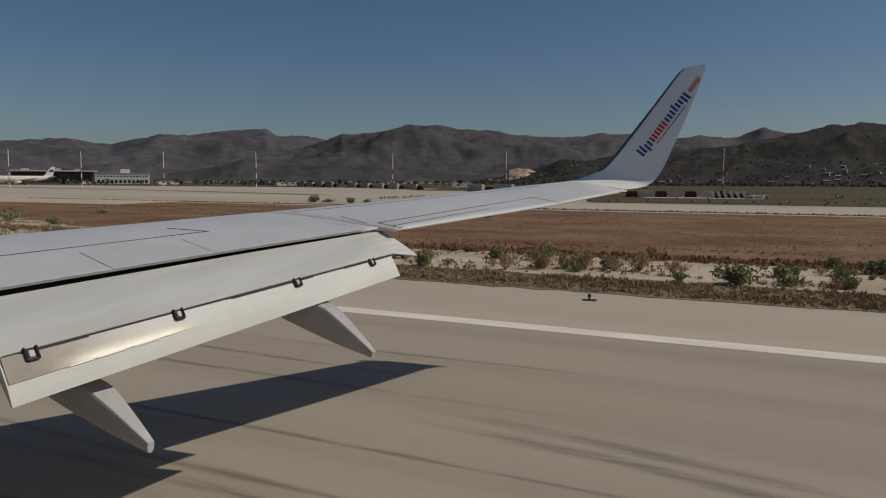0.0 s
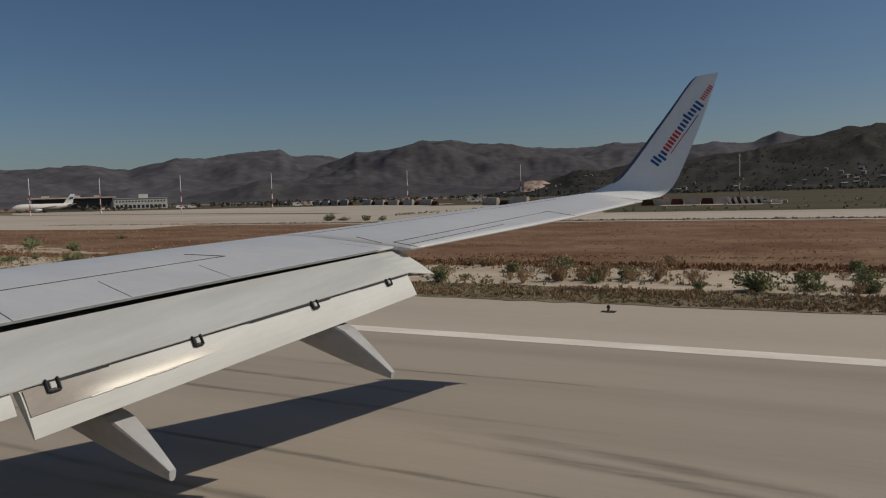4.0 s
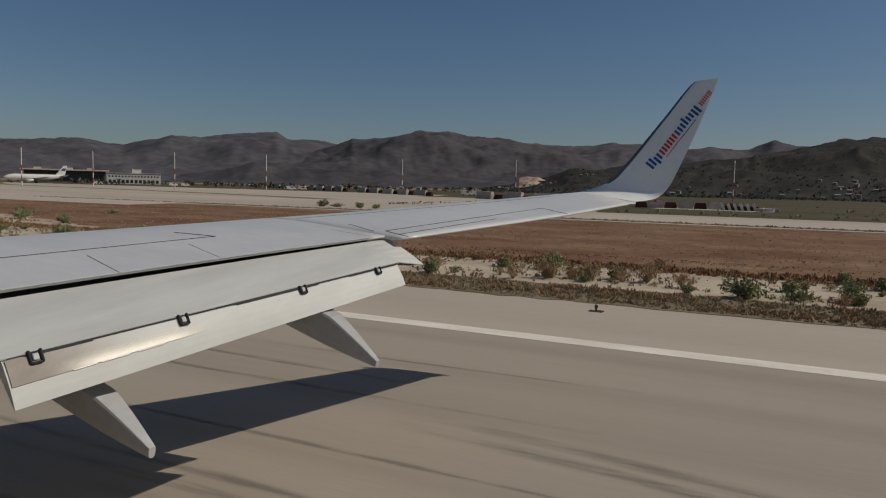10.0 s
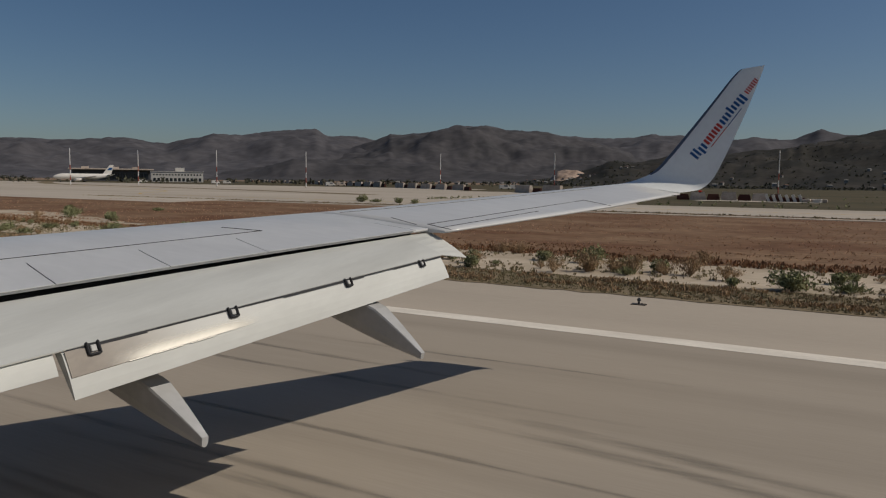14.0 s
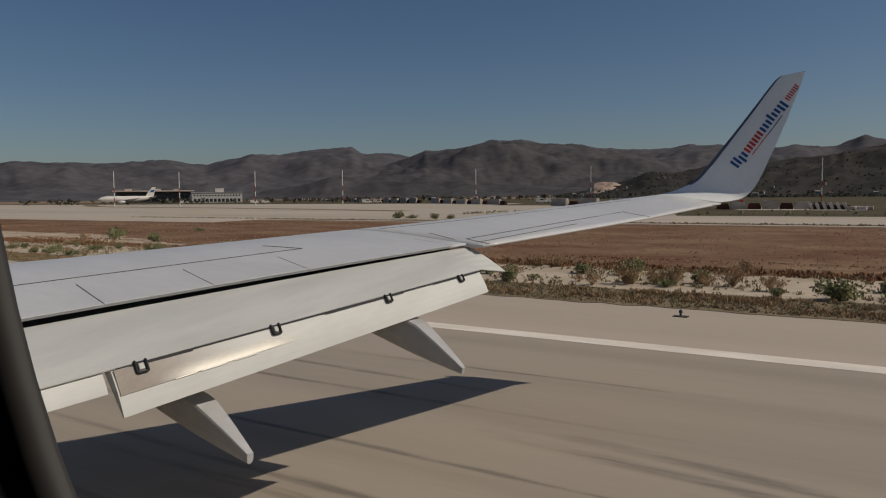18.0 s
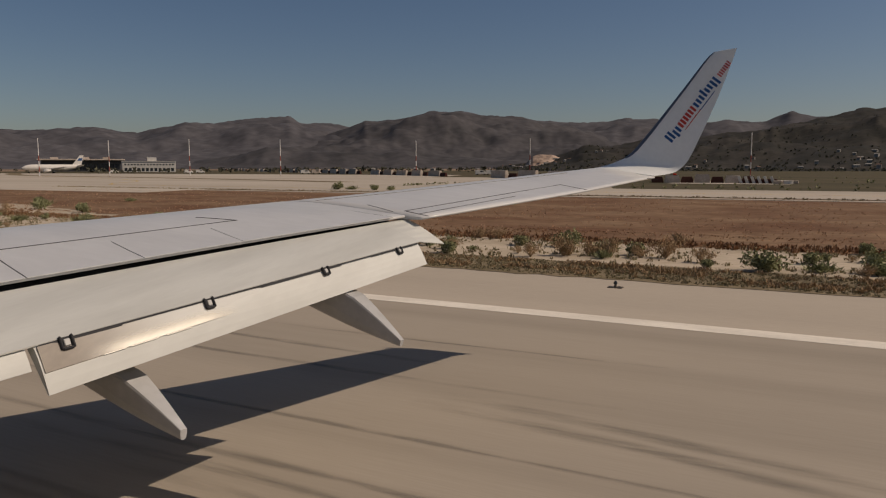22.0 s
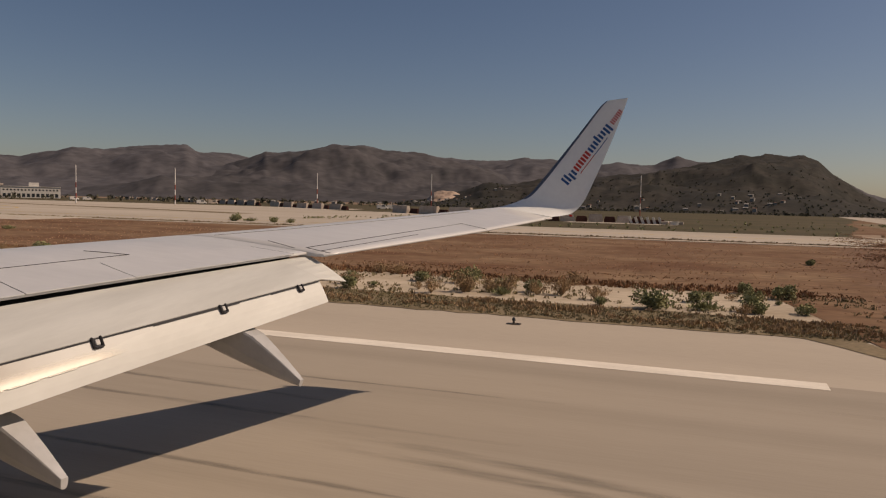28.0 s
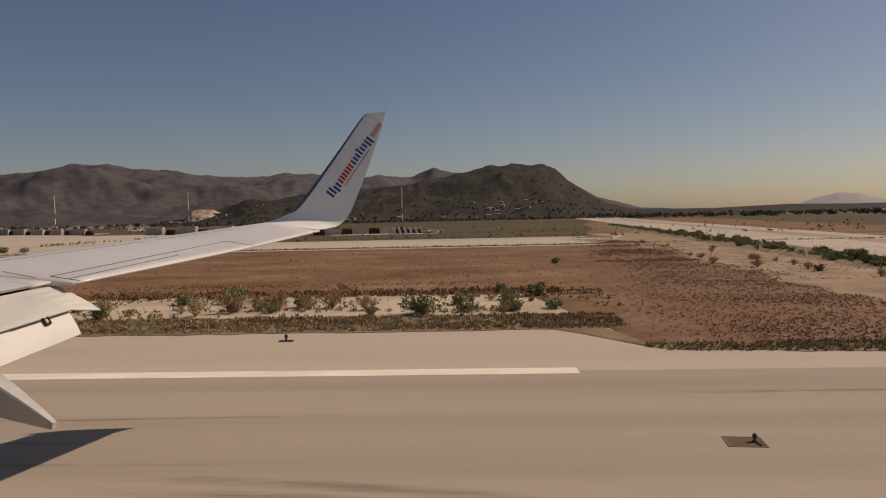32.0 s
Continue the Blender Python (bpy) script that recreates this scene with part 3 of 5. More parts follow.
def build_wing():
    bm = bmesh.new()
    loft(bm, [wing_ring(y) for y in (0.02, 1, 2, 3, 4.2, 5.5, 7, 8.0, 8.839)])
    wing = ppart("wing", bm, M_WING, None, "smooth grey wing skin", True)
    bm = bmesh.new()
    loft(bm, [wing_ring(y) for y in (8.841, 9.15, 9.5, 9.85, 10.2, 10.7, 11.5, 12.7, 13.6, 14.4, 15.0)])
    ppart("outer_wing", bm, M_WING, None, "smooth grey outer wing skin", True)
    # spoiler panels with dark gaps between them
    edges = [2.0, 3.1, 4.2, 5.27, 6.38, 8.58]
    hinge = lambda y: 0.735
    ys = [1.9 + 0.25 * i for i in range(28)]
    ys[-1] = 8.62
    bay = strip([wing_pt(hinge(y) + 0.004, y, 0.004) for y in ys], [wing_pt(1.0, y, 0.004) for y in ys], 0.012)
    ppart("spoiler_bay", bay, M_SEAM, None, "dark gap round the spoilers")
    for y0, y1 in zip(edges[:-1], edges[1:]):
        yy = [lerp(y0 + 0.007, y1 - 0.007, i / 6) for i in range(7)]
        rows = []
        for c in (0.0, 0.35, 0.7, 1.0):
            skew = 0.27 * (1 - c)
            rows.append([wing_pt(lerp(hinge(y), 1.0, c), y + skew * (1 if y1 < 8 else 1 - i / 6), 0.014) + Vector((0.04 * c, 0, -0.004 * c)) for i, y in enumerate(yy)])
        bm = bmesh.new()
        rings = [[r[i] for r in rows] + [r[i] - Vector((0, 0, 0.008)) for r in rows[::-1]] for i in range(7)]
        loft(bm, rings)
        ppart("spoiler", bm, M_WING, None, "flush grey spoiler panel")
    # long seam ahead of the spoilers, and the seams of the aileron
    def seam(c0, y0, c1, y1, w=0.016, m=M_SEAM, n=12):
        a = [wing_pt(lerp(c0, c1, i / n), lerp(y0, y1, i / n), 0.005) for i in range(n + 1)]
        d = (a[-1] - a[0]).normalized()
        s = Vector((-d.y, d.x, 0)) * w
        ppart("panel_seam", strip(a, [p + s for p in a], 0.006), m)
    seam(0.655, 1.9, 0.636, 7.22, 0.026)
    seam(0.636, 7.22, 0.468, 7.06, 0.010)
    seam(0.584, 9.12, 0.80, 8.95, 0.010)
    seam(0.30, 9.0, 0.28, 14.0, 0.008, M_SEAML)
    seam(0.824, 9.09, 0.712, 12.8, 0.022)
    seam(0.712, 12.8, 0.995, 12.71, 0.018)
    seam(0.824, 9.09, 0.99, 8.98, 0.02)
    seam(0.925, 9.04, 0.856, 11.26, 0.014)
    return wing


def smooth_keys(keys, n):
    """Catmull-Rom through rows of numbers."""
    k = [np.array(v, float) for v in keys]
    k = [2 * k[0] - k[1]] + k + [2 * k[-1] - k[-2]]
    out = []
    for i in range(1, len(k) - 2):
        for s in range(n):
            t = s / n
            p0, p1, p2, p3 = k[i - 1:i + 3]
            out.append(0.5 * (2 * p1 + (p2 - p0) * t + (2 * p0 - 5 * p1 + 4 * p2 - p3) * t * t + (3 * p1 - p0 - 3 * p2 + p3) * t ** 3))
    out.append(k[-2])
    return out


# winglet sections: lateral place, leading edge x and z, trailing edge x and z, over the eye's level
WLET = [(14.98, -4.726, -0.10, -3.345, -0.205), (15.22, -4.36, 0.0, -3.17, -0.175), (15.42, -3.98, 0.20, -3.0, -0.11), (15.54, -3.73, 0.50, -2.82, 0.10),
        (15.66, -3.48, 0.85, -2.63, 0.55), (15.88, -3.02, 1.52, -2.345, 1.35), (16.06, -2.64, 2.09, -2.13, 2.05), (16.12, -2.50, 2.25, -2.06, 2.31)]


def winglet_frame(s):
    """Leading and trailing edge of the winglet at the part s of its height, and its inward normal."""
    q = smooth_keys(WLET, 8)
    f = s * (len(q) - 1)
    i = min(int(f), len(q) - 2)
    r = q[i] + (q[i + 1] - q[i]) * (f - i)
    d = q[i + 1] - q[i]
    le, te = Vector((r[1], r[0], EYE + r[2])), Vector((r[3], r[0], EYE + r[4]))
    rise = Vector((0, d[0], (d[2] + d[4]) / 2)).normalized()
    return le, te, Vector((0, -rise.z, rise.y))


def build_winglet():
    bm = bmesh.new()
    rings = []
    n = 56
    for k in range(n + 1):
        le, te, nor = winglet_frame(k / n)
        ch = (te - le).length
        ring = []
        for c in (1, 0.8, 0.55, 0.3, 0.1, 0.02, 0):
            ring.append(le.lerp(te, c) + nor * (0.062 * ch * (2.4 * math.sqrt(c) - 2.4 * c)))
        for c in (0.02, 0.1, 0.3, 0.55, 0.8):
            ring.append(le.lerp(te, c) - nor * (0.05 * ch * (2.4 * math.sqrt(c) - 2.4 * c)))
        rings.append(ring)
    loft(bm, rings)
    for e in bm.edges:
        e.smooth = e.calc_face_angle(0) < 0.5
    w = ppart("winglet", bm, M_WLET, None, "swept white blended winglet", True)
    # dark strip that paints the shade on the leading edge's outer turn
    bm = bmesh.new()
    rings = []
    for k in range(14, n + 1):
        le, te, nor = winglet_frame(k / n)
        ch = (te - le).length
        row = [le - (te - le).normalized() * 0.012]
        row += [le.lerp(te, c) + nor * (0.062 * ch * (2.4 * math.sqrt(c) - 2.4 * c) + 0.005) for c in (0.008, 0.02, 0.035, 0.05, 0.065)]
        rings.append(row + [q - nor * 0.006 for q in row[::-1]])
    loft(bm, rings)
    ppart("leading_edge_strip", bm, M_EDGE, w, "dark strip painting shade on the leading edge")
    # the painted name is drawn as plain upright bars in its colours, with the rule below it
    def rung(z):
        lo, hi = 0.3, 1.0
        for _ in range(24):
            mid = (lo + hi) / 2
            le, te, _n = winglet_frame(mid)
            lo, hi = (mid, hi) if (le.z + te.z) / 2 - EYE < z else (lo, mid)
        return lo
    def on_face(u, v):
        x, z = -3.159 + 0.5405 * u - 0.80 * v, 0.425 + 0.8413 * u + 0.60 * v
        for _ in range(3):
            le, te, nor = winglet_frame(rung(z))
            c = min(0.98, max(0.02, (x - le.x) / (te.x - le.x)))
            z += 0.425 + 0.8413 * u + 0.60 * v - (le.lerp(te, c).z - EYE)
        ch = (te - le).length
        return le.lerp(te, c) + nor * (0.062 * ch * (2.4 * math.sqrt(c) - 2.4 * c) + 0.006)
    def mark(u0, u1, v0, v1, m, name="lettering_bar"):
        k = max(1, round((u1 - u0) / 0.12))
        low = [on_face(lerp(u0, u1, i / k), v0) for i in range(k + 1)]
        top = [on_face(lerp(u0, u1, i / k), v1) for i in range(k + 1)]
        bm = bmesh.new()
        o = Vector((0, 0.006, 0))
        loft(bm, [[a, b, b + o, a + o] for a, b in zip(low, top)])
        ppart(name, bm, m, w)
    # words: start, end, bars as (foot, head), colour, bar's thickness
    for u0, u1, bars, m, th in ((0.02, 0.325, ((0, 0.2), (0, 0.2), (-0.05, 0.135), (-0.01, 0.135)), M_BLUE, 0.050),
                                (0.365, 0.80, ((0, 0.14), (0, 0.14), (0, 0.14), (0, 0.14), (0, 0.14), (0, 0.14)), M_RED, 0.050),
                                (0.84, 1.49, ((0, 0.135), (0, 0.135), (0, 0.135), (0, 0.19), (0, 0.135), (0, 0.135), (-0.05, 0.135), (-0.06, 0.135)), M_BLUE, 0.050),
                                (1.56, 1.88, ((0, 0.10), (0, 0.10), (0, 0.10), (0, 0.10), (0, 0.10), (0, 0.10), (0, 0.10)), M_RED, 0.027)):
        for k, (v0, v1) in enumerate(bars):
            u = lerp(u0, u1 - th, k / (len(bars) - 1))
            mark(u, u + th, v0, v1, m)
    mark(0.37, 0.84, -0.066, -0.050, M_RED, "lettering_rule")
    mark(0.84, 1.28, -0.070, -0.054, M_BLUE, "lettering_rule")
    bm = bmesh.new()
    box(bm, -3.04, 15.40, EYE - 0.175, 0.07, 0.035, 0.035, bev=0.012)
    ppart("navigation_light", bm, M_REDGLASS, None, "small red light under the tip")
    for x, y in ((-3.05, 15.33), (-3.3, 14.6)):
        bm = bmesh.new()
        cone(bm, (x - 0.1, y, z_te(y) + 0.005), (x + 0.10, y + 0.01, z_te(y) - 0.02), 0.006, 0.003, 6)
        ppart("static_wick", bm, M_SEAM)
    return w


def flap_ring(y, le, te, front=0.16, thick=0.13):
    """Section of a flap at y from its leading to its trailing edge, both x, z over the eye's level."""
    (x0, z0), (x1, z1) = le, te
    d = Vector((x1 - x0, 0, z1 - z0))
    n = Vector((-d.z, 0, d.x)).normalized()
    if n.z < 0:
        n = -n
    p0, L = Vector((x0, y, EYE + z0)), d.length
    top = [p0 + d * c + n * (0.05 * L * 4 * c * (1 - c) * 0.55) for c in (1, 0.8, 0.6, 0.4, 0.2, 0.05)]
    nose = [p0 - d.normalized() * 0.05 - n * 0.04, p0 - d.normalized() * 0.06 - n * 0.09]
    low = [p0 + d * c - n * (thick * (1 - c) + 0.012) for c in (0.05, 0.3, 0.6, 0.85, 1)]
    return top + nose + low


def build_flaps():
    lead = lambda y: (x_te(min(y, 8.84)) - 0.03, z_te(min(y, 8.84)) - EYE - along(y, (3.5, 8.8), (0.078, 0.045)))
    st = [(1.6, lead(1.6), (-5.835, -1.566)), (3.47, lead(3.47), (-5.563, -1.403)), (5.2, lead(5.2), (-5.312, -1.253)), (6.8, lead(6.8), (-5.08, -1.113)),
          (8.35, lead(8.35), (-4.854, -0.978)), (8.92, lead(8.84), (-4.80, -1.055))]
    yy = [2.0 + 0.85 * i for i in range(9)]
    # near-black plate stands in for the deep shade between wing and flap
    ppart("flap_cove", strip([Vector((x_te(y) - 0.30, y, z_te(y) - 0.05)) for y in yy], [Vector((x_te(y) - 0.06, y, z_te(y) - 0.16)) for y in yy], 0.02), M_SEAM, None, "dark plate painting the shade in the flap cove")
    bm = bmesh.new()
    loft(bm, [flap_ring(*s) for s in st])
    ppart("main_flap", bm, M_FLAP, None, "lowered off-white main flap")
    bm = bmesh.new()
    loft(bm, [flap_ring(1.6, (-5.86, -1.58), (-5.78, -1.75), thick=0.05), flap_ring(3.47, (-5.59, -1.417), (-5.51, -1.587), thick=0.05)])
    ppart("inboard_flap", bm, M_FLAP, None, "lowered off-white inboard aft flap")
    # aft flap, with a bare metal inboard stretch
    def aft(y):
        t = (y - 3.55) / (8.3 - 3.55)
        return (lerp(-5.56, -4.86, t), lerp(-1.415, -1.00, t)), (lerp(-5.40, -4.72, t), lerp(-1.777, -1.26, t))
    def on_aft(y, c, up=0.012):
        (x0, z0), (x1, z1) = aft(y)
        return Vector((lerp(x0, x1, c) + up * 0.9, y, EYE + lerp(z0, z1, c) + up))
    bm = bmesh.new()
    loft(bm, [flap_ring(y, *aft(y), thick=0.07) for y in (3.53, 4.6, 5.6, 6.8, 8.3)])
    ppart("aft_flap", bm, M_FLAP, None, "steeply lowered off-white aft flap")
    bm = bmesh.new()
    rings = []
    for i in range(13):
        y = lerp(3.545, 5.7, i / 12)
        wd, up = lerp(0.585, 0.555, i / 12), lerp(0.0125, 0.0035, i / 12)
        a, b = on_aft(y, 0.03, up), on_aft(y, wd, up * 1.3)
        m = a.lerp(b, 0.5)
        o = Vector((-0.006, 0, -0.006))
        rings.append([a, m, b, b + o, m + o, a + o])
    loft(bm, rings)
    ppart("stained_skin", bm, M_STAIN, None, "heat-stained skin of the flap")
    # feathered band with the flap's sunlit sheen put into its colour
    n = 16
    ys = [lerp(3.80, 5.45, i / n) for i in range(n + 1)]
    rows = [[on_aft(y, c - 0.02 * i / n, 0.0165) for i, y in enumerate(ys)] for c in (0.24, 0.42, 0.575)]
    me = bpy.data.meshes.new("polished_band")
    me.from_pydata([p for r in rows for p in r], [], [(k * (n + 1) + i, k * (n + 1) + i + 1, (k + 1) * (n + 1) + i + 1, (k + 1) * (n + 1) + i) for k in range(2) for i in range(n)])
    uv = me.uv_layers.new(name="UVMap")
    for lp in me.loops:
        uv.data[lp.index].uv = (lp.vertex_index % (n + 1) / n, lp.vertex_index // (n + 1) / 2)
    put_mesh("polished_band", me, M_SHEEN, plane, "bright band painting a sheen on the flap", True).matrix_basis = PB
    # thin bright dashes paint glints along the band's lower edge
    for y0, y1 in ((4.02, 4.22), (4.26, 4.52), (4.60, 4.86)):
        ys = [lerp(y0, y1, i / 4) for i in range(5)]
        ppart("rub_strip", strip([on_aft(y, 0.577, 0.018) for y in ys], [on_aft(y, 0.587, 0.018) for y in ys], 0.003), M_GLINT, None, "narrow bright dash painting a glint")
    # dark slot along the joint of the two flaps
    for y0, y1, c in ((3.56, 4.25, 0.06), (4.25, 5.75, 0.035), (5.75, 6.9, 0.065), (6.9, 7.4, 0.03), (7.4, 8.28, 0.06)):
        ys = [lerp(y0, y1, i / 6) for i in range(7)]
        ppart("flap_slot", strip([on_aft(y, 0.0) for y in ys], [on_aft(y, c) for y in ys], 0.004), M_SEAM, None, "dark slot between the flaps")
    # hinge brackets in the joint
    for y in (3.77, 5.12, 6.64, 7.90):
        t = (y - 3.55) / 4.75
        hb = bmesh.new()
        k = lerp(0.78, 0.62, t)
        ax = (on_aft(y, 0.16) - on_aft(y, 0.0)).normalized()
        ay = (on_aft(y + 0.1, 0.05) - on_aft(y - 0.1, 0.05)).normalized()
        az = ax.cross(ay).normalized()
        q = Matrix.Translation(on_aft(y, 0.0) + ax * 0.036 + az * 0.006) @ Matrix((ax, az.cross(ax), az)).transposed().to_4x4()
        # a dark socket, open at its upper side, with a pale link lying in it
        for dy in (-0.062 * k, 0.062 * k):
            box(hb, 0, dy, 0.0, 0.15 * k, 0.030 * k, 0.034, q, 0.009)
        box(hb, 0.066 * k, 0, 0.0, 0.030 * k, 0.12 * k, 0.034, q, 0.008)
        box(hb, -0.01 * k, 0, -0.010, 0.10 * k, 0.10 * k, 0.012, q, 0.003)
        h = ppart("hinge_bracket", hb, M_SEAM, None, "dark hinge bracket with a pale link")
        lk = bmesh.new()
        box(lk, 0.002, 0, -0.002, 0.075 * k, 0.066 * k, 0.026, q, 0.006)
        ppart("link", lk, M_LINK, h)
    # track fairings: canoes under the flap, flat on their aft face and tapering to a blunt tip
    for y, a, b, c, d in ((6.95, (-5.50, -1.657), (-4.30, -2.00), (-4.28, -1.925), (-4.885, -1.452)),
                          (4.385, (-6.03, -2.02), (-4.91, -2.328), (-4.90, -2.235), (-5.49, -1.84))):
        bm = bmesh.new()
        rings = []
        n = 16
        fore_lo, fore_hi = (a[0] - 0.75, a[1] + 0.24), (d[0] - 1.1, d[1] + 0.24)
        for i in range(n + 1):
            t = i / n
            u = max(0.0, (t - 0.4) / 0.6)
            v = min(1.0, t / 0.4)
            lo = (lerp(a[0], b[0], u), lerp(a[1], b[1], u) - 0.02 * math.sin(math.pi * u)) if u else (lerp(fore_lo[0], a[0], v), lerp(fore_lo[1], a[1], v))
            hi = (lerp(d[0], c[0], u), lerp(d[1], c[1], u) + 0.012 * math.sin(math.pi * u)) if u else (lerp(fore_hi[0], d[0], v), lerp(fore_hi[1], d[1], v))
            w = lerp(0.13, 0.036, u ** 1.1)
            ring = []
            for f, k in ((0, 0.2), (0.05, 0.55), (0.16, 0.82), (0.45, 1), (0.8, 1), (0.95, 0.96), (1, 0.86), (1, -0.86), (0.95, -0.96), (0.8, -1), (0.45, -1), (0.16, -0.82), (0.05, -0.55), (0, -0.2)):
                ring.append((lerp(lo[0], hi[0], f), y + w * k, EYE + lerp(lo[1], hi[1], f)))
            rings.append(ring)
        loft(bm, rings)
        ppart("flap_track_fairing", bm, M_FAIR, None, "grey canoe fairing under the flap")


def build_body():
    """The body as a tube with window holes on the camera's side, nose, tail, engine and wheels."""
    R, CZ = 1.88, 3.5
    xs = sorted({-17.0, -14, -11, -8, -5, -3, -2, -1.2, -0.62, -0.42, -0.38, -0.26, 0.05, 0.12, 0.15, 0.5, 1.2, 2, 3, 5, 7})
    angs = [-90 + 10 * k for k in range(0, 10)] + [5, 8, 10.5, 12.3, 14, 16, 18.5, 22] + [30 + 10 * k for k in range(24)]
    angs = sorted(set(a for a in angs if a < 270))
    def shell(r, flip):
        verts, faces = [], []
        n = len(angs)
        for x in xs:
            for a in angs:
                verts.append((x, r * math.cos(radians(a)) , CZ + r * math.sin(radians(a))))
        for i in range(len(xs) - 1):
            for k in range(n):
                xm, am = (xs[i] + xs[i + 1]) / 2, (angs[k] + (angs[(k + 1) % n] if k + 1 < n else 270)) / 2
                if -0.42 < xm < 0.15 and 5 < am < 18.5:
                    corner = (xm < -0.38 or xm > 0.12) and (am < 8 or am > 16)
                    if not corner:
                        continue
                f = (i * n + k, i * n + (k + 1) % n, (i + 1) * n + (k + 1) % n, (i + 1) * n + k)
                faces.append(f if flip else f[::-1])
        return verts, faces
    v, f = shell(R, True)
    raw("fuselage", v, f, M_FUS, plane, "white rounded fuselage", True)
    v, f = shell(R - 0.012, False)
    raw("cabin_lining", v, f, M_CAB, plane, "dark cabin lining", True)
    for name, keys in (("nose", ((-17.0, 1.88, 3.5), (-18.5, 1.80, 3.45), (-20, 1.55, 3.3), (-21.2, 1.1, 3.1), (-22, 0.55, 2.95), (-22.3, 0.05, 2.9))),
                       ("tail_cone", ((7, 1.88, 3.5), (9, 1.75, 3.65), (11, 1.4, 3.95), (13, 0.95, 4.35), (15, 0.45, 4.7), (16, 0.15, 4.85)))):
        bm = bmesh.new()
        loft(bm, [[(x, r * math.cos(radians(a)), z + r * math.sin(radians(a))) for a in range(0, 360, 15)] for x, r, z in keys])
        part(name, bm, M_FUS, plane, "", True)
    bm = bmesh.new()
    loft(bm, [[(10.0, 0.15, 5.0), (14.8, 0.12, 5.0), (14.8, -0.12, 5.0), (10.0, -0.15, 5.0)], [(14.6, 0.04, 11.8), (16.4, 0.03, 11.8), (16.4, -0.03, 11.8), (14.6, -0.04, 11.8)]])
    part("tail_fin", bm, M_FUS, plane)
    for s in (1, -1):
        bm = bmesh.new()
        loft(bm, [[(11.5, s * 0.5, 4.75), (15.0, s * 0.5, 4.75), (15.0, s * 0.5, 4.6), (11.5, s * 0.5, 4.55)], [(15.4, s * 7.1, 5.45), (16.6, s * 7.1, 5.45), (16.6, s * 7.1, 5.4), (15.4, s * 7.1, 5.4)]])
        part("tailplane", bm, M_WING, plane)
    bm = bmesh.new()
    loft(bm, [[(x, 4.83 + r * math.cos(radians(a)), 1.55 + r * math.sin(radians(a)) * 0.95) for a in range(0, 360, 18)]
              for x, r in ((-15.4, 0.86), (-15.2, 0.98), (-14.3, 1.05), (-12.8, 1.0), (-11.6, 0.75), (-11.0, 0.5))])
    e = part("engine", bm, M_FUS, plane, "white engine under the wing", True)
    bm = bmesh.new()
    loft(bm, [[(-14.6, 4.9, 2.5), (-9.8, 4.9, 2.75), (-9.8, 4.76, 2.75), (-14.6, 4.76, 2.5)], [(-13.6, 4.9, 1.9), (-10.6, 4.9, 2.0), (-10.6, 4.76, 2.0), (-13.6, 4.76, 1.9)]])
    part("pylon", bm, M_FUS, e)
    bm = bmesh.new()
    loft(bm, [wing_ring(0.02), [Vector((p.x * 1.0 - 0.4, -3.55, p.z - 0.06)) for p in wing_ring(0.02)]])
    part("wing_root", bm, M_WING, plane, "", True).matrix_basis = PB
    # wheels on their legs
    for x, y, r in ((-7.3, 2.86, 0.56), (-7.3, -2.86, 0.56), (-20.0, 0, 0.34)):
        bm = bmesh.new()
        cone(bm, (x, y, r), (x, y, 2.6), 0.12, 0.14, 12)
        leg = part("landing_gear", bm, M_STEEL, plane)
        for dy in (-0.43 * r / 0.56, 0.43 * r / 0.56):
            bm = bmesh.new()
            w = 0.2 * r / 0.56
            loft(bm, [[(x + q * math.cos(radians(a)), y + dy + o, r + q * math.sin(radians(a))) for a in range(0, 360, 15)]
                      for q, o in ((r * 0.5, -w * 0.7), (r * 0.93, -w), (r, -w * 0.6), (r, w * 0.6), (r * 0.93, w), (r * 0.5, w * 0.7))])
            part("tyre", bm, M_TYRE, leg, "", True)


def build_window():
    """The cabin window's rubber seal and the cream plastic surround about it."""
    def outline(grow):
        pts = []
        for k in range(64):
            a = 2 * math.pi * k / 64
            c, d = math.cos(a), math.sin(a)
            e = 2 / 2.3
            pts.append((-0.11 + (0.172 + grow) * math.copysign(abs(c) ** e, c), 3.97 + (0.24 + grow) * math.copysign(abs(d) ** e, d)))
        return pts
    def frame_of(steps):
        bm = bmesh.new()
        rings = [[(x, y, z) for x, z in outline(g)] for g, y in steps]
        vs = [[bm.verts.new(p) for p in r] for r in rings]
        n = len(vs)
        for i in range(n):
            a, b = vs[i], vs[(i + 1) % n]
            for k in range(64):
                bm.faces.new((a[k], a[(k + 1) % 64], b[(k + 1) % 64], b[k]))
        bmesh.ops.recalc_face_normals(bm, faces=bm.faces)
        return bm
    ppart("window_seal", frame_of(((0.0, 0.047), (0.004, 0.042), (0.014, 0.040), (0.016, 0.050), (0.003, 0.050))), M_SEAL, None, "dark rubber window seal", True)
    ppart("window_surround", frame_of(((0.0165, 0.040), (0.022, 0.036), (0.060, 0.030), (0.085, 0.032), (0.085, 0.044), (0.0165, 0.050))), M_CREAM, None, "cream plastic window surround", True)


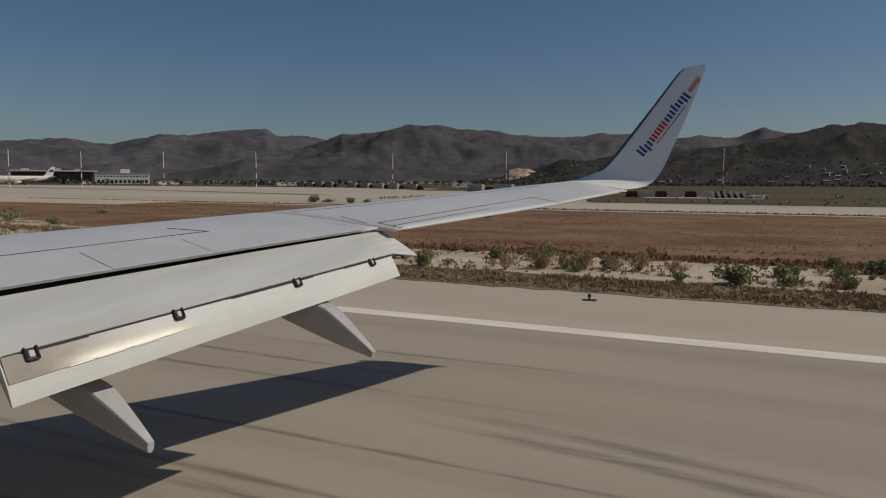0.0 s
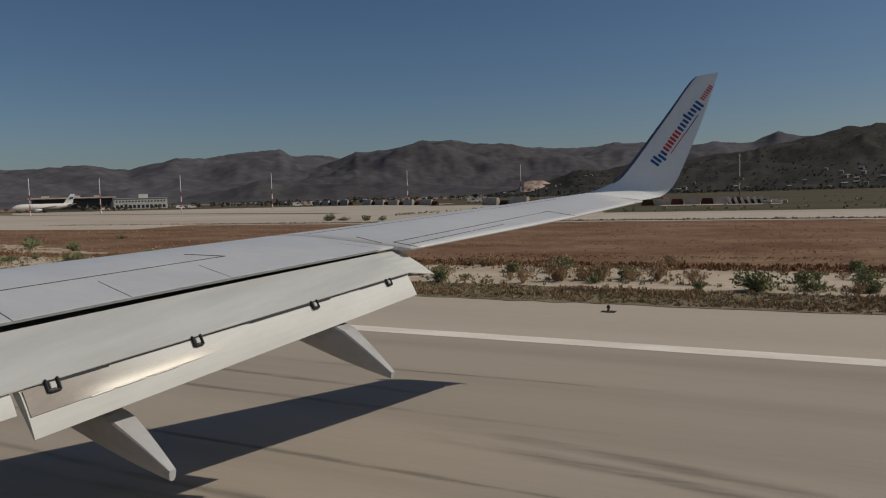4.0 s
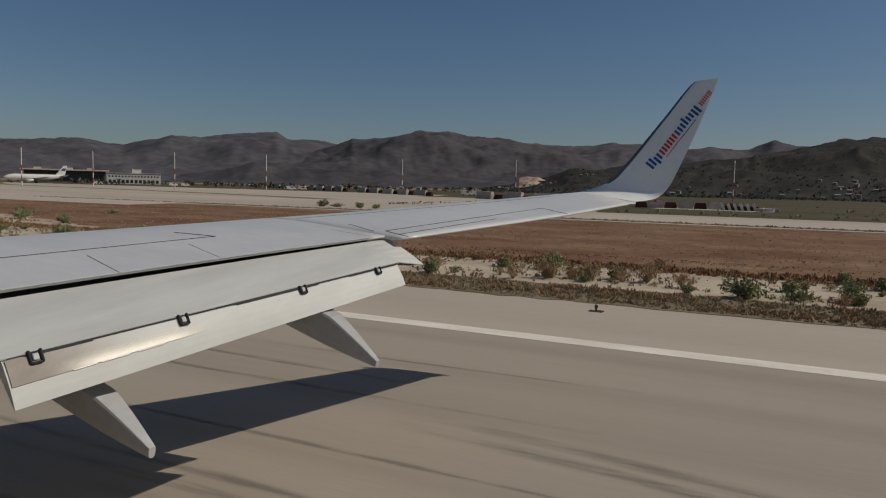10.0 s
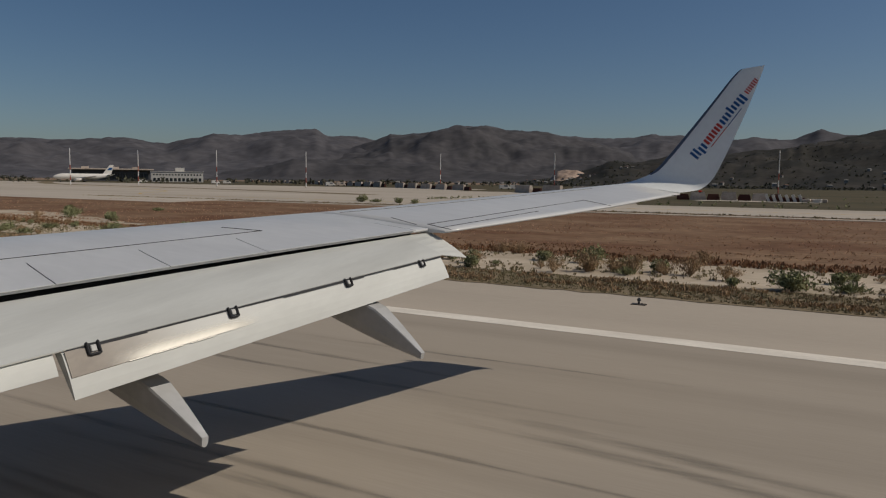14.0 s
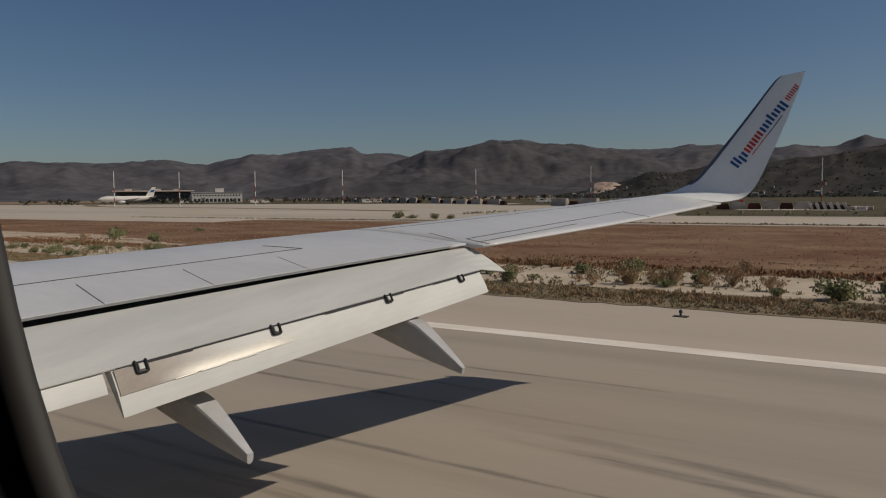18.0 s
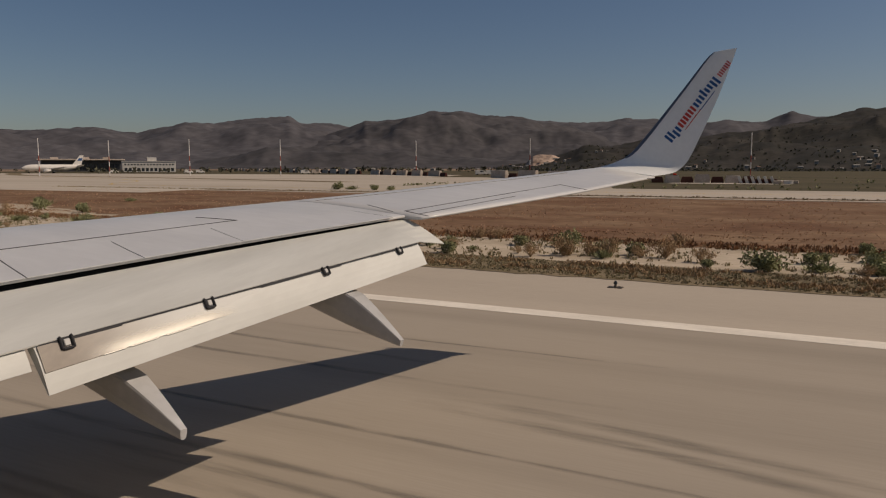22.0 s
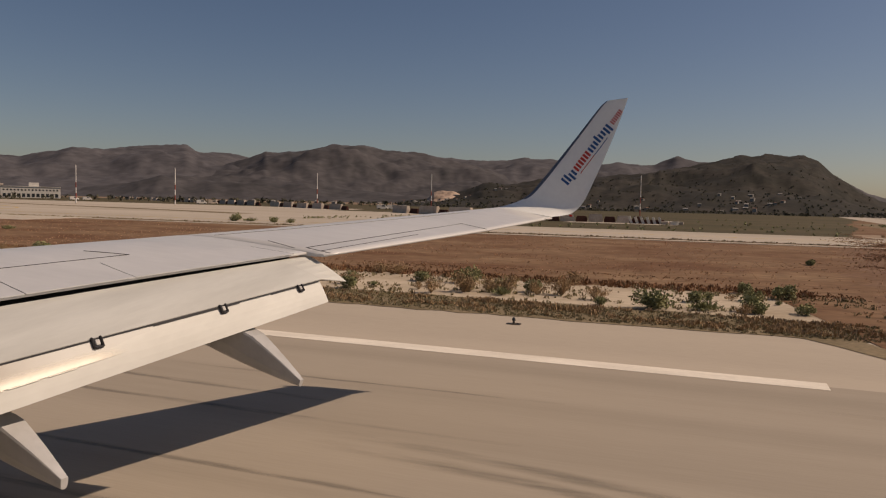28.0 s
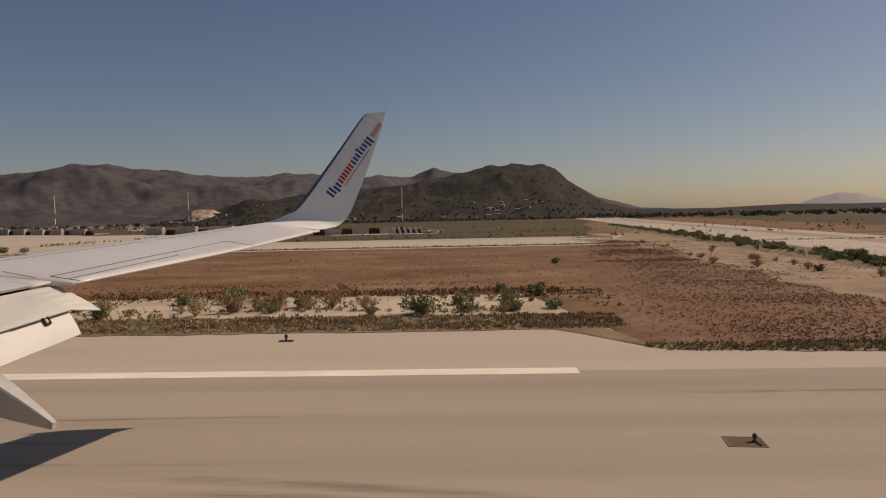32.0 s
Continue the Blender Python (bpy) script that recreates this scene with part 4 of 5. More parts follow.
def mirror_wing():
    """The wing on the far side of the body, the same meshes turned over."""
    flip = Matrix.Diagonal((1, -1, 1, 1)) @ PB
    for ob in list(plane.children):
        if ob.name.split(".")[0] in ("wing", "outer_wing", "winglet", "main_flap", "inboard_flap", "aft_flap", "flap_track_fairing", "spoiler"):
            c = new(ob.name.split(".")[0], ob.data)
            c.parent = plane
            c.matrix_basis = flip
            if "label" in ob:
                c["label"] = ob["label"]
        elif ob.name == "engine":
            c = new("engine", ob.data)
            c.parent = plane
            c.matrix_basis = Matrix.Diagonal((1, -1, 1, 1))


build_wing()
build_winglet()
build_flaps()
build_body()
build_window()
mirror_wing()


# ---------------------------------------------------------------- airfield buildings and fittings
def place(az, r, z=0.0, turn=0.0):
    """A pose at a heading and distance, its y axis pointing away from the camera."""
    x, y, _ = heading(az, r)
    return pose(x, y, z, 0, 0, az + turn)


def build_masts():
    first = None
    for az, r, h in ((56.2, 345, 15.0), (51.9, 345, 14.6), (46.6, 340, 15.2), (40.2, 338, 15.4), (30.1, 333, 15.0), (21.5, 331, 15.8), (5.9, 197, 11.4)):
        n = 7
        m = thing("light_mast", "slender white and red banded mast beside the apron", "mast", place(az, r), "masts along the apron")
        for k in range(n):
            bm = bmesh.new()
            z0, z1 = h * k / n, h * (k + 1) / n
            cone(bm, (0, 0, z0), (0, 0, z1), lerp(0.22, 0.15, k / n) * (0.6 if h < 12 else 1), lerp(0.22, 0.15, (k + 1) / n) * (0.6 if h < 12 else 1), 8)
            part("pole_band", bm, M_MASTR if k in (1, 3) else M_MAST, m)
        bm = bmesh.new()
        box(bm, 0, 0, 0.15, 1.0, 1.0, 0.3, bev=0.05)
        part("footing", bm, M_BLOCK, m)
        bm = bmesh.new()
        cone(bm, (0, 0, h), (0, 0, h + 0.5), 0.16, 0.10, 8)
        part("lamp", bm, M_MAST, m)


def build_blast_wall():
    """Blocks in a row, pale and faded red in turn."""
    a, b = Vector((-640, 655, 0)), Vector((-44, 192, 0))
    d = (b - a)
    turn = math.degrees(math.atan2(d.y, d.x))
    step = 9.4
    n = int(d.length / step)
    meshes = []
    for w, h, t in ((11.6, 2.6, 1.6), (5.6, 1.7, 1.2), (3.6, 1.75, 1.2), (2.9, 1.45, 1.0)):
        bm = bmesh.new()
        loft(bm, [[(-w / 2, -t / 2, 0), (w / 2, -t / 2, 0), (w / 2, t / 2, 0), (-w / 2, t / 2, 0)],
                  [(-w / 2 + 0.1, -t / 2 + 0.15, h * 0.5), (w / 2 - 0.1, -t / 2 + 0.15, h * 0.5), (w / 2 - 0.1, t / 2 - 0.15, h * 0.5), (-w / 2 + 0.1, t / 2 - 0.15, h * 0.5)],
                  [(-w / 2 + 0.35, -t / 2 + 0.35, h), (w / 2 - 0.35, -t / 2 + 0.35, h), (w / 2 - 0.35, t / 2 - 0.35, h), (-w / 2 + 0.35, t / 2 - 0.35, h)]])
        me = bpy.data.meshes.new("block")
        bm.to_mesh(me)
        bm.free()
        meshes.append(me)
    rnd = random.Random(5)
    wall = thing("blast_wall", "row of pale and faded red concrete blocks", "blast wall", pose(a.x, a.y, 0, 0, 0, turn))
    for i in range(n):
        k = (i // 2) % 6
        if k == 4 or (k == 5 and rnd.random() < 0.5) or rnd.random() < 0.04:
            continue
        red = i % 2
        ob = put_mesh("block", meshes[red], (M_BLOCK, M_BRICKR)[red], wall)
        ob.matrix_basis = pose(i * step, rnd.uniform(-0.3, 0.3), 0, 0, 0, rnd.uniform(-3, 3)) @ Matrix.Diagonal((1, 1, rnd.uniform(0.85, 1.1), 1))
    # the row's near end, past the apron
    near = thing("blast_wall", "short row of pale and dark red blocks on gravel", "blast wall", place(12.2, 188, 0.05))
    for i in range(7):
        red = 1 - i % 2
        ob = put_mesh("block", meshes[2 + red], (M_BLOCK, M_BRICKR)[red], near)
        ob.matrix_basis = pose(i * 3.4, rnd.uniform(-0.3, 0.3), 0, 0, 0, rnd.uniform(-6, 6)) @ Matrix.Diagonal((1, 1, rnd.uniform(0.85, 1.15), 1))
    # a short striped barrier nearer the taxiway
    bar = thing("striped_barrier", "pale slanting barrier boards with dark gaps", "barrier", place(5.4, 184, 0.05))
    for k in range(6):
        bm = bmesh.new()
        lean = Matrix.Translation((-3.4 + k * 1.35, 0, 0)) @ Matrix.Rotation(radians(-22), 4, "Y")
        box(bm, 0, 0, 0.85, 0.62, 0.25, 1.7, lean, 0.04)
        part("board", bm, M_WHITE, bar)
    bm = bmesh.new()
    box(bm, 0, 0.3, 0.5, 8.0, 0.2, 1.0, bev=0.04)
    part("back_rail", bm, M_BRICKR, bar)
    rnd = random.Random(8)
    for k in range(7):
        pile = thing("loose_board", "pale board lying on the gravel pad", "board", place(4.1 - 0.17 * k, 184 + rnd.uniform(-2, 2), 0.05), "boards lying by the barrier")
        bm = bmesh.new()
        box(bm, 0, 0, 0.35, rnd.uniform(0.8, 1.8), 1.6, 0.7, Matrix.Rotation(radians(rnd.uniform(-12, 12)), 4, "Z"), 0.05)
        part("panel", bm, M_WHITE if k % 3 else M_BLOCK, pile)


def window_row(parent, x0, x1, y, z, n, w, h, m=None):
    for k in range(n):
        bm = bmesh.new()
        box(bm, lerp(x0, x1, (k + 0.5) / n), y, z, w, 0.12, h)
        part("window", bm, m or M_WIN, parent)


def build_terminal():
    t = thing("office_building", "low white airport building with a row of dark openings", "building", place(49.3, 650))
    bm = bmesh.new()
    box(bm, 0, 6, 4.2, 40, 12, 8.4, bev=0.1)
    part("wall", bm, M_WHITE, t)
    bm = bmesh.new()
    box(bm, 0, 6, 8.55, 41, 13, 0.3)
    part("roof", bm, M_WHITE, t)
    bm = bmesh.new()
    box(bm, 2, 7, 10.2, 7, 7, 3.0, bev=0.1)
    part("stair_tower", bm, M_WHITE, t)
    window_row(t, -19, 19, -0.02, 2.0, 12, 2.1, 2.6)
    window_row(t, -19, 19, -0.02, 6.0, 16, 1.2, 1.2)
    d = thing("terminal", "long dark terminal hall under a flat roof", "building", place(53.6, 740))
    bm = bmesh.new()
    box(bm, 0, 10, 5, 64, 20, 10, bev=0.1)
    part("wall", bm, M_DARKB, d)
    bm = bmesh.new()
    box(bm, 0, 8, 10.6, 70, 26, 1.2, bev=0.2)
    part("roof", bm, M_BLOCK, d)
    window_row(d, -31, 31, -0.05, 4.5, 14, 3.6, 5.0)
    for x in (-22, 3, 20):
        bm = bmesh.new()
        box(bm, x, 8, 12.0, 6, 5, 1.6, bev=0.1)
        part("roof_unit", bm, M_BLOCK, d)
    # parked aircraft in front
    p = thing("parked_airliner", "white airliner parked on the far apron", "airplane", place(55.4, 545, 0, 8))
    bm = bmesh.new()
    loft(bm, [[(x, r * math.cos(radians(a)), z + r * math.sin(radians(a))) for a in range(0, 360, 20)]
              for x, r, z in ((-18, 0.1, 3.2), (-17, 0.9, 3.3), (-15, 1.6, 3.6), (-12, 1.95, 3.8), (8, 1.95, 3.8), (13, 1.4, 4.3), (17, 0.5, 5.0), (18.5, 0.15, 5.2))])
    part("fuselage", bm, M_WHITE, p, "", True)
    bm = bmesh.new()
    loft(bm, [[(11.5, 0.2, 5.4), (17, 0.15, 5.4), (17, -0.15, 5.4), (11.5, -0.2, 5.4)], [(16.2, 0.1, 11.6), (18.6, 0.08, 11.6), (18.6, -0.08, 11.6), (16.2, -0.1, 11.6)]])
    fin = part("tail_fin", bm, M_WHITE, p)
    bm = bmesh.new()
    loft(bm, [[(14.6, -0.22, 8.2), (17.2, -0.2, 8.2), (17.2, -0.24, 8.2), (14.6, -0.26, 8.2)], [(15.8, -0.2, 9.8), (17.9, -0.18, 9.8), (17.9, -0.22, 9.8), (15.8, -0.24, 9.8)]])
    part("fin_emblem", bm, M_BLUE, fin)
    for s in (1, -1):
        bm = bmesh.new()
        loft(bm, [[(-4, s * 1.6, 2.9), (3, s * 1.6, 2.9), (3, s * 1.6, 2.6), (-4, s * 1.6, 2.5)], [(4.5, s * 16.5, 4.2), (6, s * 16.5, 4.2), (6, s * 16.5, 4.1), (4.5, s * 16.5, 4.1)]])
        part("wing", bm, M_WING, p)
        bm = bmesh.new()
        loft(bm, [[(14, s * 0.8, 5.0), (17, s * 0.8, 5.0), (17, s * 0.8, 4.9), (14, s * 0.8, 4.9)], [(17, s * 6.2, 5.5), (18.3, s * 6.2, 5.5), (18.3, s * 6.2, 5.4), (17, s * 6.2, 5.4)]])
        part("tailplane", bm, M_WING, p)
        bm = bmesh.new()
        cone(bm, (-6, s * 5.7, 1.7), (-1.5, s * 5.7, 1.9), 1.1, 0.7, 14)
        part("engine", bm, M_WHITE, p, "", True)
    for x, y in ((0.5, 2.6), (0.5, -2.6), (-13.5, 0)):
        bm = bmesh.new()
        cone(bm, (x, y, 0.3), (x, y, 2.8), 0.15, 0.15, 8)
        g = part("landing_gear", bm, M_STEEL, p)
        bm = bmesh.new()
        cone(bm, (x, y - 0.4, 0.5), (x, y + 0.4, 0.5), 0.5, 0.5, 14)
        part("tyre", bm, M_TYRE, g)
    # service vans and stairs near the buildings
    for az, r, m in ((51.6, 560, M_WHITE), (46.7, 520, M_WHITE), (45.9, 525, M_WHITE), (38.4, 430, M_WHITE), (37.6, 436, M_BLOCK), (25.2, 360, M_WHITE), (24.4, 362, M_WHITE), (23.6, 365, M_WHITE)):
        v = thing("service_van", "small white van parked by the apron", "van", place(az, r, 0, 10), "vans by the apron")
        bm = bmesh.new()
        loft(bm, [[(-2.6, y, z) for y, z in ((-1, 0.4), (1, 0.4), (1, 2.2), (-1, 2.2))], [(1.2, y, z) for y, z in ((-1, 0.4), (1, 0.4), (0.95, 2.3), (-0.95, 2.3))],
                  [(2.0, y, z) for y, z in ((-1, 0.4), (1, 0.4), (0.9, 1.35), (-0.9, 1.35))], [(2.7, y, z) for y, z in ((-0.95, 0.45), (0.95, 0.45), (0.85, 1.0), (-0.85, 1.0))]])
        part("body", bm, m, v)
        bm = bmesh.new()
        box(bm, 0.4, -1.0, 1.7, 1.6, 0.06, 0.6)
        part("side_window", bm, M_WIN, v)
        for x in (-1.7, 1.8):
            for y in (-0.92, 0.92):
                bm = bmesh.new()
                cone(bm, (x, y - 0.1, 0.34), (x, y + 0.1, 0.34), 0.34, 0.34, 12)
                part("wheel", bm, M_TYRE, v)


def ground_at(az, r):
    """Height of the hillside at a heading and distance."""
    hit = scene.ray_cast(DG, Vector(heading(az, r, 2500.0)), Vector((0, 0, -1)))
    return hit[1].z if hit[0] else 0.0


def build_house(kind):
    w, dpt, h = ((9, 8, 6.2), (13, 8, 3.6), (8, 9, 7.0), (22, 10, 4.5))[kind]
    o = thing("house", "pale plastered village house with a low roof", "house", None, "houses below the hill")
    bm = bmesh.new()
    box(bm, 0, 0, h / 2 - 0.8, w, dpt, h + 1.6)
    part("wall", bm, M_HOUSE, o)
    bm = bmesh.new()
    e = 0.5
    loft(bm, [[(-w / 2 - e, -dpt / 2 - e, h), (w / 2 + e, -dpt / 2 - e, h), (w / 2 + e, -dpt / 2 - e, h + 0.2), (-w / 2 - e, -dpt / 2 - e, h + 0.2)],
              [(-w / 2 - e, 0, h + 0.3), (w / 2 + e, 0, h + 0.3), (w / 2 + e, 0, h + 1.9), (-w / 2 - e, 0, h + 1.9)],
              [(-w / 2 - e, dpt / 2 + e, h), (w / 2 + e, dpt / 2 + e, h), (w / 2 + e, dpt / 2 + e, h + 0.2), (-w / 2 - e, dpt / 2 + e, h + 0.2)]])
    part("roof", bm, M_ROOF if kind == 2 else M_HOUSE, o)
    for k in range(3):
        bm = bmesh.new()
        box(bm, lerp(-w / 2, w / 2, (k + 0.5) / 3), -dpt / 2, h * 0.6, 1.1, 0.16, 1.4)
        part("window", bm, M_WIN, o)
    return o


def build_village():
    rnd = random.Random(11)
    kinds = [build_house(k) for k in range(4)]
    spots = []
    for _ in range(34):
        spots.append((rnd.gauss(20.5, 3.2), rnd.uniform(900, 1150)))
    for _ in range(30):
        spots.append((rnd.uniform(-5.5, 14), 700 + 150 * rnd.random() ** 1.6))
    for _ in range(9):
        spots.append((rnd.uniform(28, 40), rnd.uniform(560, 900)))
    for _ in range(8):
        spots.append((rnd.uniform(-30, -14), rnd.uniform(500, 900)))
    for i, (az, r) in enumerate(spots):
        k = 3 if rnd.random() < 0.05 else rnd.choice((0, 1, 2))
        m = place(az, r, ground_at(az, r), rnd.uniform(-40, 40)) @ Matrix.Scale(rnd.uniform(0.26, 0.42), 4)
        if i < 4:
            kinds[i].matrix_world = m
        else:
            copy_thing(kinds[k], Matrix.Identity(4)).matrix_world = m


def clumps(name, pts, material, label, category, seed=0, tri=14, leaf=0.34):
    """Many small crowns of leaves: uneven low tufts, joined as one."""
    rnd = np.random.RandomState(seed)
    verts, faces = [], []
    for (x, y, z, s) in pts:
        for _ in range(tri):
            d = rnd.normal(size=3)
            d /= np.linalg.norm(d) + 1e-6
            c = np.array((x, y, z + 0.55 * s)) + d * np.array((0.6, 0.6, 0.5)) * s * rnd.uniform(0.4, 1.0)
            b = len(verts)
            for _k in range(3):
                verts.append(tuple(c + rnd.normal(size=3) * leaf * s))
            faces.append((b, b + 1, b + 2))
    return tagged(raw(name, verts, faces, material), label, category, kind="stuff")


def build_far_trees():
    rnd = random.Random(21)
    pts = []
    for _ in range(1000):
        az = rnd.uniform(-12, 24)
        r = 620 + 500 * rnd.random() ** 1.5
        pts.append((*heading(az, r, ground_at(az, r)), rnd.uniform(1.1, 2.5)))
    for _ in range(260):
        az = rnd.uniform(23, 62)
        r = rnd.uniform(500, 1100)
        pts.append((*heading(az, r, 0), rnd.uniform(1.5, 3.8)))
    for _ in range(420):
        az = rnd.uniform(-36, -10)
        r = rnd.uniform(520, 900)
        pts.append((*heading(az, r, 0), rnd.uniform(1.4, 3.6)))
    clumps("olive_grove", pts, M_TREE, "dark olive groves and scrub below the hills", "trees", 3, 26, 0.22)
    pts = []
    for _ in range(1300):
        az, r = rnd.uniform(-9, 20), rnd.uniform(1000, 1560)
        pts.append((*heading(az, r, ground_at(az, r)), rnd.uniform(0.5, 1.0)))
    clumps("hillside_scrub", pts, M_SCRUB, "dark scrub bushes dotted over the hillside", "scrub", 4, 12, 0.24)
    pts = []
    for _ in range(420):
        y = 133 + 150 * rnd.random() ** 1.6
        pts.append((max(-80, rnd.uniform(-0.9, 0.5) * y), y, 0, rnd.uniform(0.2, 0.55)))
    clumps("airfield_scrub", pts, M_BUSH, "low green weeds behind the taxiway", "weeds", 5, 10)


def build_margin_scrub():
    rnd = random.Random(41)
    pts = []
    while len(pts) < 900:
        y = 30 + 230 * rnd.random() ** 1.8
        x = 24.2 + 0.079 * y + rnd.gauss(0, 1.1)
        if noise.noise((x * 0.15, y * 0.06, 5.5)) > -0.2:
            pts.append((x, y, 0, rnd.uniform(0.18, 0.45)))
    clumps("margin_scrub", pts, M_BUSH, "low green scrub in a belt beside the cross runway", "scrub", 6, 24, 0.24)


def build_quarry():
    """A bare cut in the foot of the hill."""
    bm = bmesh.new()
    nu, nv = 36, 14
    rows = []
    for i in range(nu + 1):
        u = i / nu
        top = 17 * (math.sin(math.pi * u) ** 0.5) * (1.05 - 0.45 * (1 - u)) * (1 + 0.12 * noise.noise((u * 5.1, 0.3, 0)))
        top = max(top, 0.6)
        row = []
        for j in range(nv + 1):
            v = j / nv
            az = lerp(18.2, 22.0, u)
            r = 1010 + 60 * v ** 0.8 + 3 * noise.noise((u * 9, v * 5, 1.0))
            z = 8 * min(1, v * 3) * min(1, 5 * u, 5 * (1 - u)) + (top) * v ** 1.3 + 0.9 * noise.noise((u * 14, v * 9, 2.0)) * v
            row.append(bm.verts.new(heading(az, r, z - 1.5)))
        rows.append(row)
    for i in range(nu):
        for j in range(nv):
            bm.faces.new((rows[i][j], rows[i][j + 1], rows[i + 1][j + 1], rows[i + 1][j]))
    tagged(part("quarry_face", bm, M_QUARRY), "bare orange quarry cut in the hill's foot", "quarry", kind="structure")


# ---------------------------------------------------------------- plants near the runway
def bush_meshes(seed, leafy):
    """Stems and leaves of one bush, about a metre wide."""
    rnd = np.random.RandomState(seed)
    bm = bmesh.new()
    tips = []
    for k in range(9 if leafy else 22):
        a, lean = rnd.uniform(0, 2 * math.pi), rnd.uniform(0.15, 1.0)
        L = rnd.uniform(0.4, 0.75)
        tip = Vector((math.cos(a) * lean * L * 0.85, math.sin(a) * lean * L * 0.85, L * (1.05 - 0.55 * lean)))
        mid = tip * 0.5 + Vector((0, 0, 0.05))
        cone(bm, (0, 0, -0.02), mid, 0.014, 0.009, 4, False)
        cone(bm, mid, tip, 0.009, 0.004, 4, False)
        tips.append((mid, tip))
    sm = bpy.data.meshes.new("stems")
    bm.to_mesh(sm)
    bm.free()
    verts, faces = [], []
    lobes = [(rnd.uniform(-0.28, 0.28), rnd.uniform(-0.28, 0.28), rnd.uniform(0.18, 0.42), rnd.uniform(0.16, 0.30)) for _ in range(7)]
    spiky = seed == 101
    n = 210 if spiky else 680 if leafy else 800
    for k in range(n):
        if spiky:
            a, up = rnd.uniform(0, 2 * math.pi), rnd.uniform(0.25, 1.4)
            c0 = np.array((rnd.normal() * 0.20, rnd.normal() * 0.20, rnd.uniform(0, 0.12)))
            u = np.array((math.cos(a) * math.cos(up), math.sin(a) * math.cos(up), math.sin(up)))
            s = rnd.uniform(0.12, 0.26)
            c, ws = c0 + u * s, 0.022
        elif leafy:
            lx, ly, lz, lr = lobes[rnd.randint(len(lobes))]
            d = rnd.normal(size=3)
            d /= np.linalg.norm(d)
            c = np.array((lx, ly, lz)) + d * lr * rnd.uniform(0.5, 1.05)
            c[2] = abs(c[2]) + 0.02
            s, u = rnd.uniform(0.04, 0.085), rnd.normal(size=3) + np.array((0, 0, 0.8))
            ws = s * 0.42
        else:
            mid, tip = tips[rnd.randint(len(tips))]
            c = np.array(mid.lerp(tip, rnd.uniform(0.0, 1.1))) + rnd.normal(size=3) * 0.06
            c[2] = abs(c[2]) + 0.01
            s, u = rnd.uniform(0.03, 0.065), rnd.normal(size=3) * 0.7 + np.array((0, 0, 1.2))
            ws = s * 0.2
        u = u / np.linalg.norm(u)
        w = np.cross(u, rnd.normal(size=3))
        w /= np.linalg.norm(w) + 1e-6
        b = len(verts)
        for p in (c - u * s, c + w * ws, c + u * s, c - w * ws):
            verts.append(tuple(p))
        faces.append((b, b + 1, b + 2, b + 3))
    lm = bpy.data.meshes.new("leaves")
    lm.from_pydata(verts, [], faces)
    lm.update()
    return sm, lm


def build_bushes():
    rnd = random.Random(31)
    protos = []
    for k in range(8):
        leafy = k < 4
        sm, lm = bush_meshes(100 + k, leafy)
        o = thing("bush", "green leafy bush growing in the sandy strip" if leafy else "dry brown bush in the sandy strip", "bush", None, "bushes beside the runway")
        put_mesh("woody_base", sm, M_BARK if leafy else M_DRYB, o)
        put_mesh("leaves", lm, M_BUSH if leafy else M_DRYB, o)
        protos.append(o)
    spots = [(-2.55, 29.9, 1.5, 0), (-9.6, 33.6, 1.3, 1), (-14.2, 34.4, 1.15, 2), (-5.0, 31.5, 1.2, 5), (-6.6, 32.4, 1.35, 6), (-7.6, 32.0, 1.1, 4), (1.0, 31.0, 1.25, 3)]
    while len(spots) < 150:
        y = rnd.choice((rnd.uniform(29.5, 32.5), rnd.uniform(31, 38)))
        x = rnd.uniform(-95, 3)
        if noise.noise((x * 0.16, y * 0.22, 3.3)) < -0.12:
            continue
        s = rnd.choice((0.5, 0.65, 0.8, 1.0, 1.3)) * rnd.uniform(0.8, 1.2)
        spots.append((x, y, s, rnd.choice((0, 1, 2, 2, 3, 4, 5, 6, 7))))
    for x, y, s, k in [(-77, 106, 2.4, 0), (-74.5, 106.5, 2.0, 1), (-69, 105.6, 2.0, 2), (-66, 105.4, 1.5, 0), (-71.7, 58.7, 1.2, 1), (-38, 62, 0.9, 2), (-30, 71, 1.0, 1), (6, 60, 1.0, 3), (-66, 44, 1.5, 0), (-70, 47, 1.8, 1), (-62, 45.5, 1.4, 2), (-75, 50, 1.7, 3), (-58, 42.5, 1.3, 0), (-68, 42, 1.2, 5)]:
        spots.append((x, y, s, k))
    while len(spots) < 292:
        y = 24 + 120 * rnd.random() ** 1.7
        row = rnd.random() < 0.7
        x = 23.8 + 0.078 * y + rnd.uniform(-2.2, 2.0) if row else 15.5 + 0.045 * y + rnd.uniform(-1, 5)
        if noise.noise((x * 0.2, y * 0.11, 7.7)) < (-0.25 if row else 0.0):
            continue
        spots.append((x, y, rnd.uniform(0.7, 1.7) if row else rnd.uniform(0.5, 1.1), rnd.choice((0, 1, 2, 3, 2)) if row else rnd.choice((4, 5, 6, 7, 2))))
    used = set()
    for x, y, s, k in spots:
        m = pose(x, y, 0.0, 0, 0, rnd.uniform(0, 360)) @ Matrix.Diagonal((s, s, s * rnd.uniform(0.7, 1.0), 1))
        if k not in used:
            used.add(k)
            protos[k].matrix_world = m
        else:
            c = copy_thing(protos[k], Matrix.Identity(4))
            c.matrix_world = m
    for k in range(8):
        if k not in used:
            protos[k].matrix_world = pose(-40 - k, 35, 0)


